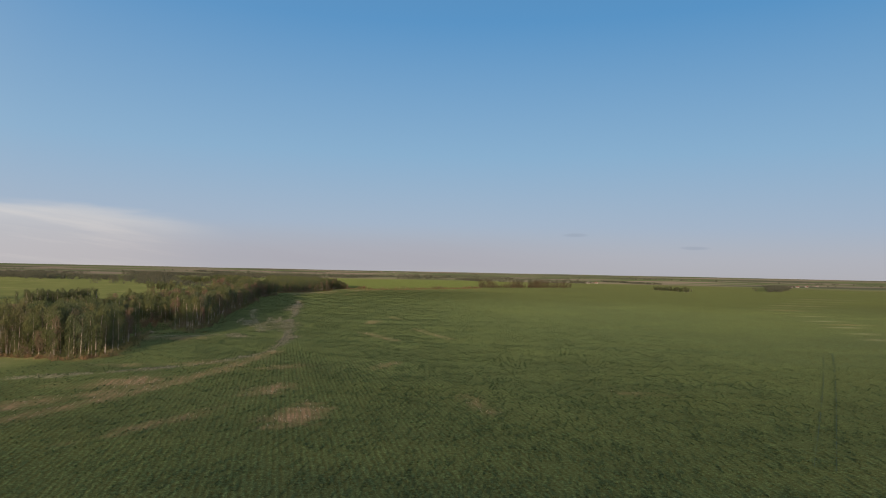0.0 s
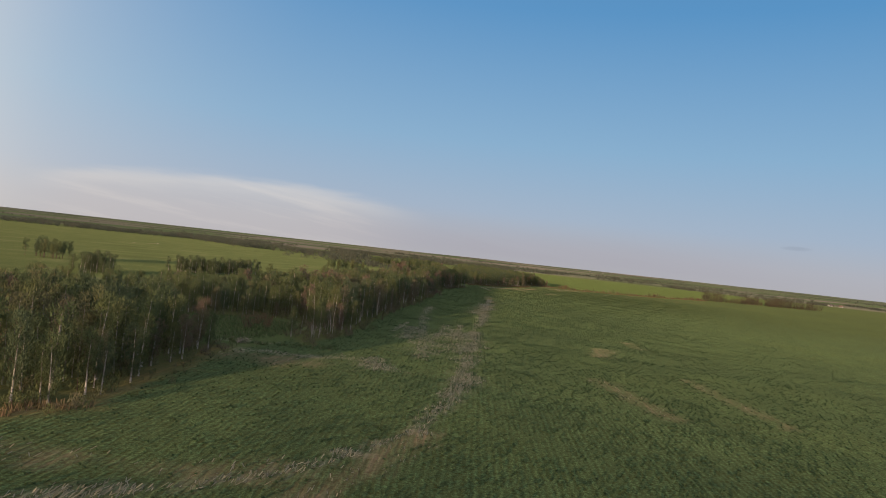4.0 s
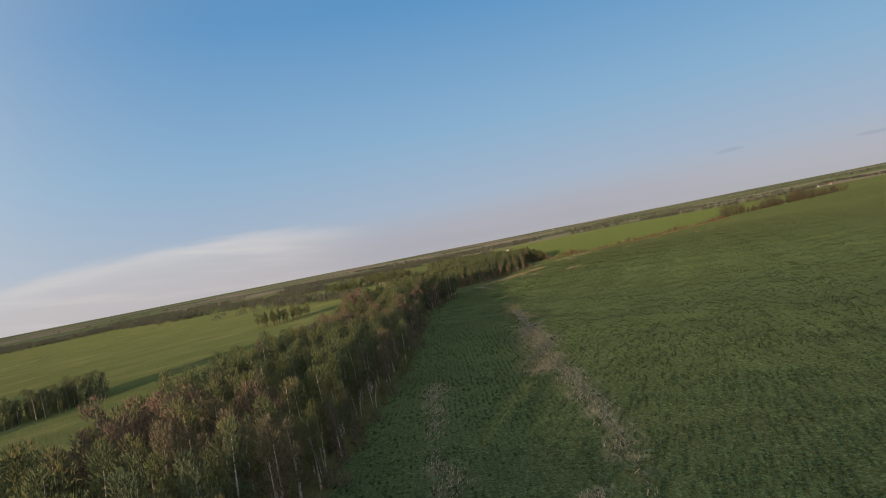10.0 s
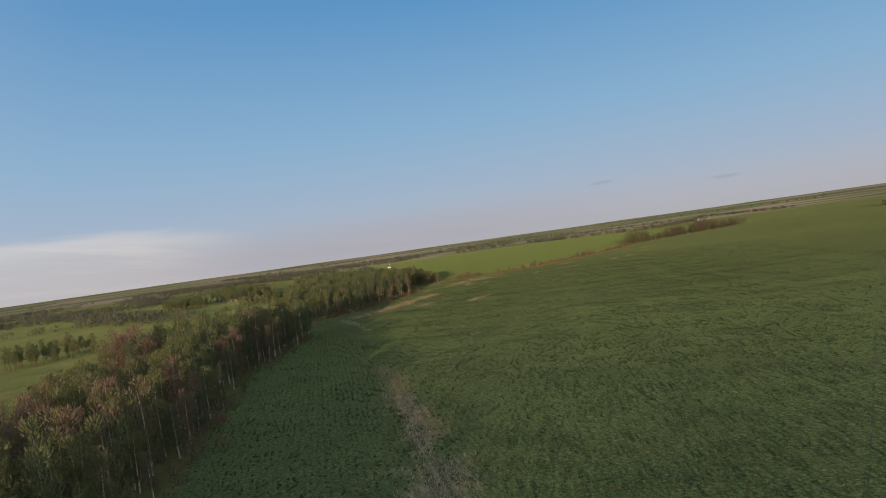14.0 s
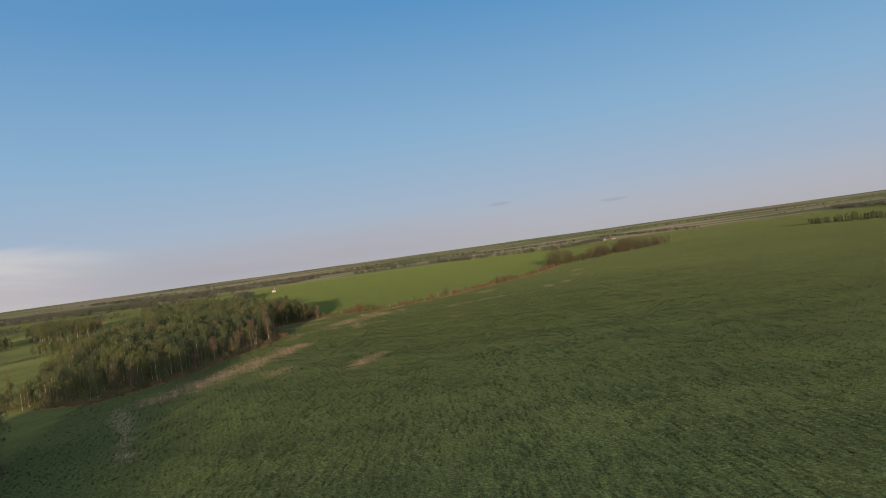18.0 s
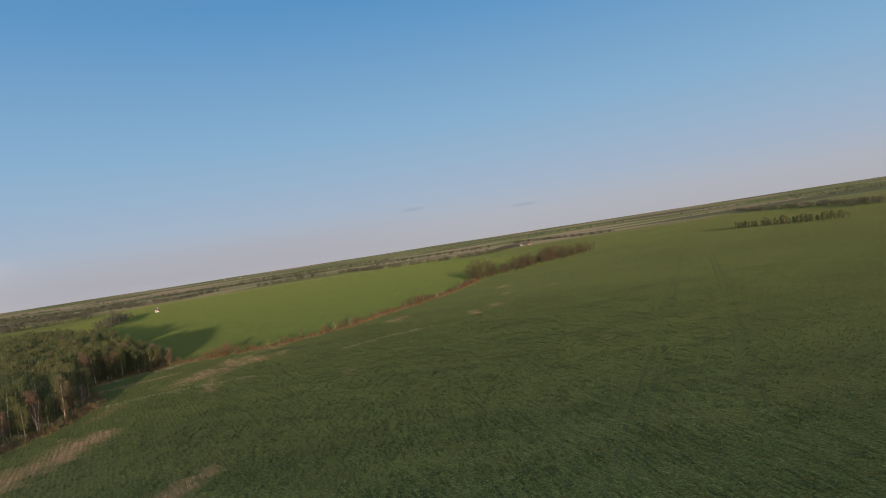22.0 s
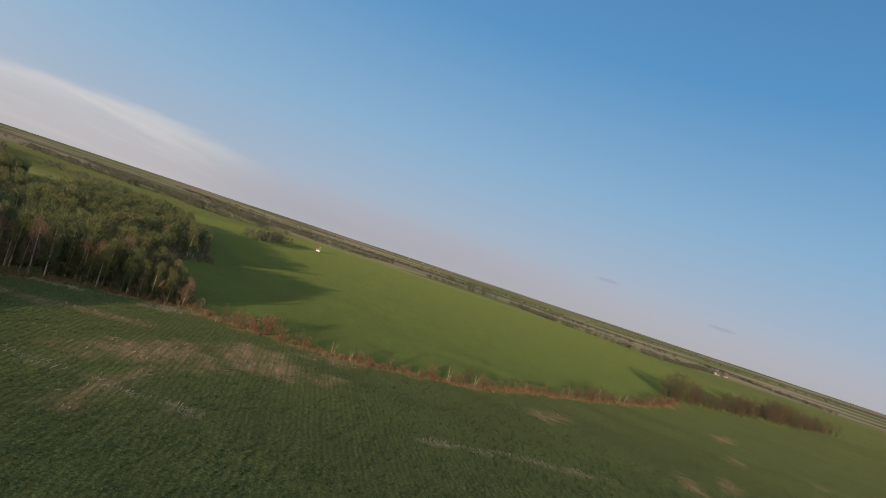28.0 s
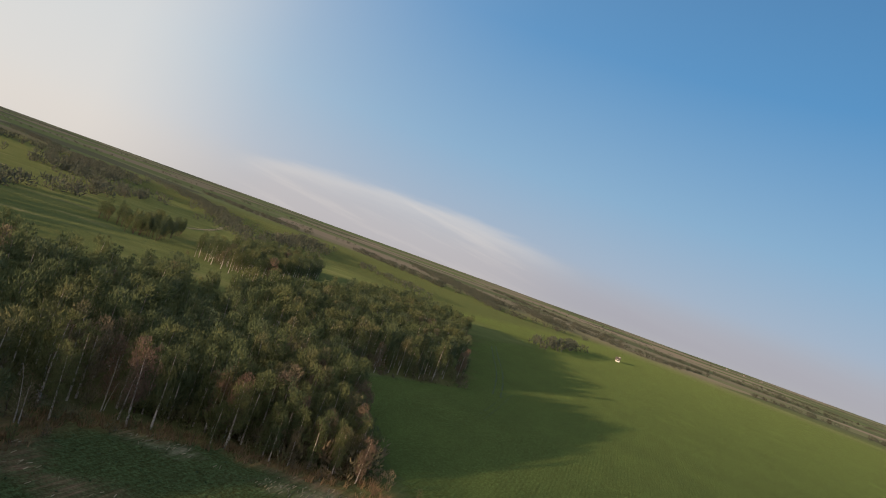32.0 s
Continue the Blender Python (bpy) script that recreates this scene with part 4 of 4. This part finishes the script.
MEADOW_BLADE = leaf_mat("meadow_blade", [(0.0, (0.07, 0.11, 0.045)), (0.7, (0.10, 0.135, 0.055)), (1.0, (0.22, 0.19, 0.12))], "tone")
CLEARING = [(-120, 206), (-104, 203), (-92, 203), (-87, 214), (-91, 232), (-104, 240), (-118, 228)]
grass("clearing_grass", scatter(CLEARING, .9, rnd) + along([(-98, 202), (-84, 205), (-72, 212)], .25, rnd, .8), "green and pale dry grass tufts in the clearing", 18, .5, 6, MEADOW_BLADE)

# the crop itself: leafy tufts in drilled rows, thinning out away from the flight line
CROP_LEAF = leaf_mat("cereal_leaf", [(0.0, (0.044, 0.079, 0.038)), (0.5, (0.058, 0.094, 0.043)), (1.0, (0.084, 0.118, 0.055))], "tone")


def tufts(name, x, y, h, wide, material, label, category, r):
    """Small leaf rosettes: five bent-out blades each."""
    k, n = 5, len(x)
    a = (np.arange(k)[None] * 6.2832 / k + r.uniform(0, 6.28, (n, 1)) + r.normal(0, .35, (n, k)))
    s = (wide * r.uniform(.6, 1.4, (n, 1)) * r.uniform(.8, 1.2, (n, k)))
    hh = h * r.uniform(.6, 1.4, (n, 1)) * r.uniform(.7, 1.2, (n, k))
    ca, sa = np.cos(a), np.sin(a)
    z = ground_z(x, y)[:, None]
    X, Y = x[:, None], y[:, None]
    w = .5 * s
    p0 = np.stack([X + 0 * ca, Y + 0 * ca, z + 0 * ca], -1)
    p1 = np.stack([X + s * .7 * ca - w * sa, Y + s * .7 * sa + w * ca, z + hh], -1)
    p2 = np.stack([X + s * .7 * ca + w * sa, Y + s * .7 * sa - w * ca, z + hh * .9], -1)
    v = np.stack([p0, p1, p2], 2).reshape(-1, 3).astype(np.float32)
    me = bpy.data.meshes.new(name)
    m = n * k
    me.vertices.add(m * 3)
    me.vertices.foreach_set("co", v.ravel())
    me.loops.add(m * 3)
    me.loops.foreach_set("vertex_index", np.arange(m * 3, dtype=np.int32))
    me.polygons.add(m)
    me.polygons.foreach_set("loop_start", np.arange(0, m * 3, 3, dtype=np.int32))
    me.materials.append(material)
    me.attributes.new("tone", "FLOAT", "POINT").data.foreach_set("value", np.repeat(r.random(n), k * 3).astype(np.float32))
    me.update(calc_edges=True)
    return tagged(new(name, me), label, category, kind="stuff")


FLIGHT = [(0, 20), (-14, 100), (-52, 200), (-78, 300), (-84, 400), (-76, 500), (-60, 600), (-40, 680)]


def crop_rows(count, r):
    y = r.uniform(28, 745, count)
    x = np.interp(y, [p[1] for p in FLIGHT], [p[0] for p in FLIGHT]) + 25 + r.normal(0, 52, count)
    c, s = math.cos(radians(13)), math.sin(radians(13))
    u, v = x * c + y * s, -x * s + y * c
    u = np.round(u / .748) * .748 + r.normal(0, .16, count)
    x, y = u * c - v * s, u * s + v * c
    bare, straw, dry, meadow, rut, wild = cover(x, y)
    ok = (meadow < .5) & (rut < .5) & (bare < .2 + .5 * r.random(count) ** 3) & (dry < .4)
    for line in TRACKS:
        ok &= (seg_dist(x, y, line) > .5)
    patchy = .62 + .38 * wobble(x, y, 14, 21) + .2 * wobble(x, y, 5, 22)
    ok &= r.random(count) < np.clip(patchy, .25, 1) * np.clip((725 - y + 12 * r.random(count)) / 130, 0, 1)
    return x[ok], y[ok]


rg = np.random.default_rng(31)
x, y = crop_rows(190000, rg)
tufts("crop", x, y, .15, .16, CROP_LEAF, "green tufts of young cereal in drilled rows", "crop", rg)

# pale dead straw lying in streaks in the crop
STRAW_MAT = leaf_mat("dead_straw", [(0.0, (0.20, 0.18, 0.12)), (1.0, (0.34, 0.31, 0.23))], "tone")


def straw(count, r):
    y = r.uniform(90, 720, count)
    x = np.interp(y, [p[1] for p in FLIGHT], [p[0] for p in FLIGHT]) + r.normal(0, 45, count)
    bare, pale, dry, meadow, rut, wild = cover(x, y)
    ok = (r.random(count) < pale * .95 + bare * .1) & (meadow < .5)
    x, y = x[ok], y[ok]
    n = len(x)
    a = radians(103) + r.normal(0, .3, n)
    ln, w = r.uniform(.12, .42, n), r.uniform(.02, .05, n)
    d, e = np.stack([np.cos(a), np.sin(a)], -1) * ln[:, None], np.stack([-np.sin(a), np.cos(a)], -1) * w[:, None]
    p = np.stack([x, y], -1)
    z0 = ground_z(x, y) + r.uniform(.04, .14, n)
    z1 = ground_z(x, y) + r.uniform(.06, .3, n)
    v = np.stack([np.c_[p - d - e, z0], np.c_[p - d + e, z0 + .03], np.c_[p + d + e, z1 + .03], np.c_[p + d - e, z1]], 1).reshape(-1, 3)
    me = bpy.data.meshes.new("straw")
    me.from_pydata(v, [], np.arange(n * 4).reshape(-1, 4))
    me.materials.append(STRAW_MAT)
    me.attributes.new("tone", "FLOAT", "POINT").data.foreach_set("value", np.repeat(r.random(n), 4).astype(np.float32))
    me.update()
    return tagged(new("straw", me), "pale dead straw lying in streaks in the crop", "straw", kind="stuff")


straw(900000, rg)

# a dark shrub standing alone in the crop, and a brush pile at the clearing
lone = make_tree(tree_shape(200, h=1.3, width=.7, low=.1, clumps=14, leaves=12, size=.16, stems=3, lean=.2), "dark_shrub", DARKWOOD, DARK_LEAF,
                 "low dark shrub standing alone in the green crop", "shrub")
lone.matrix_basis = pose(-79, 243, 0)
STICK = plain_mat("dead_stick", (0.20, 0.15, 0.11), (0.36, 0.29, 0.23), 3)
pile = tagged(new("brush_pile"), "heap of pale dead branches at the clearing edge", "brush pile")
for _ in range(34):
    a, ln = rnd.uniform(0, 6.28), rnd.uniform(1.2, 2.6)
    x, y, z = rnd.gauss(0, .8), rnd.gauss(0, .6), rnd.uniform(.05, .75)
    p0 = (x - ln / 2 * math.cos(a), y - ln / 2 * math.sin(a), z)
    p1 = (x + ln / 2 * math.cos(a), y + ln / 2 * math.sin(a), z + rnd.gauss(0, .25) + .1)
    wp, wf = tube([p0, tuple((u + w) / 2 for u, w in zip(p0, p1)), p1], [.05, .06, .03], 5)
    ob = new("branch", mesh_of("branch", wp, wf, STICK))
    ob.parent = pile
pile.matrix_basis = pose(-88, 203, 0)
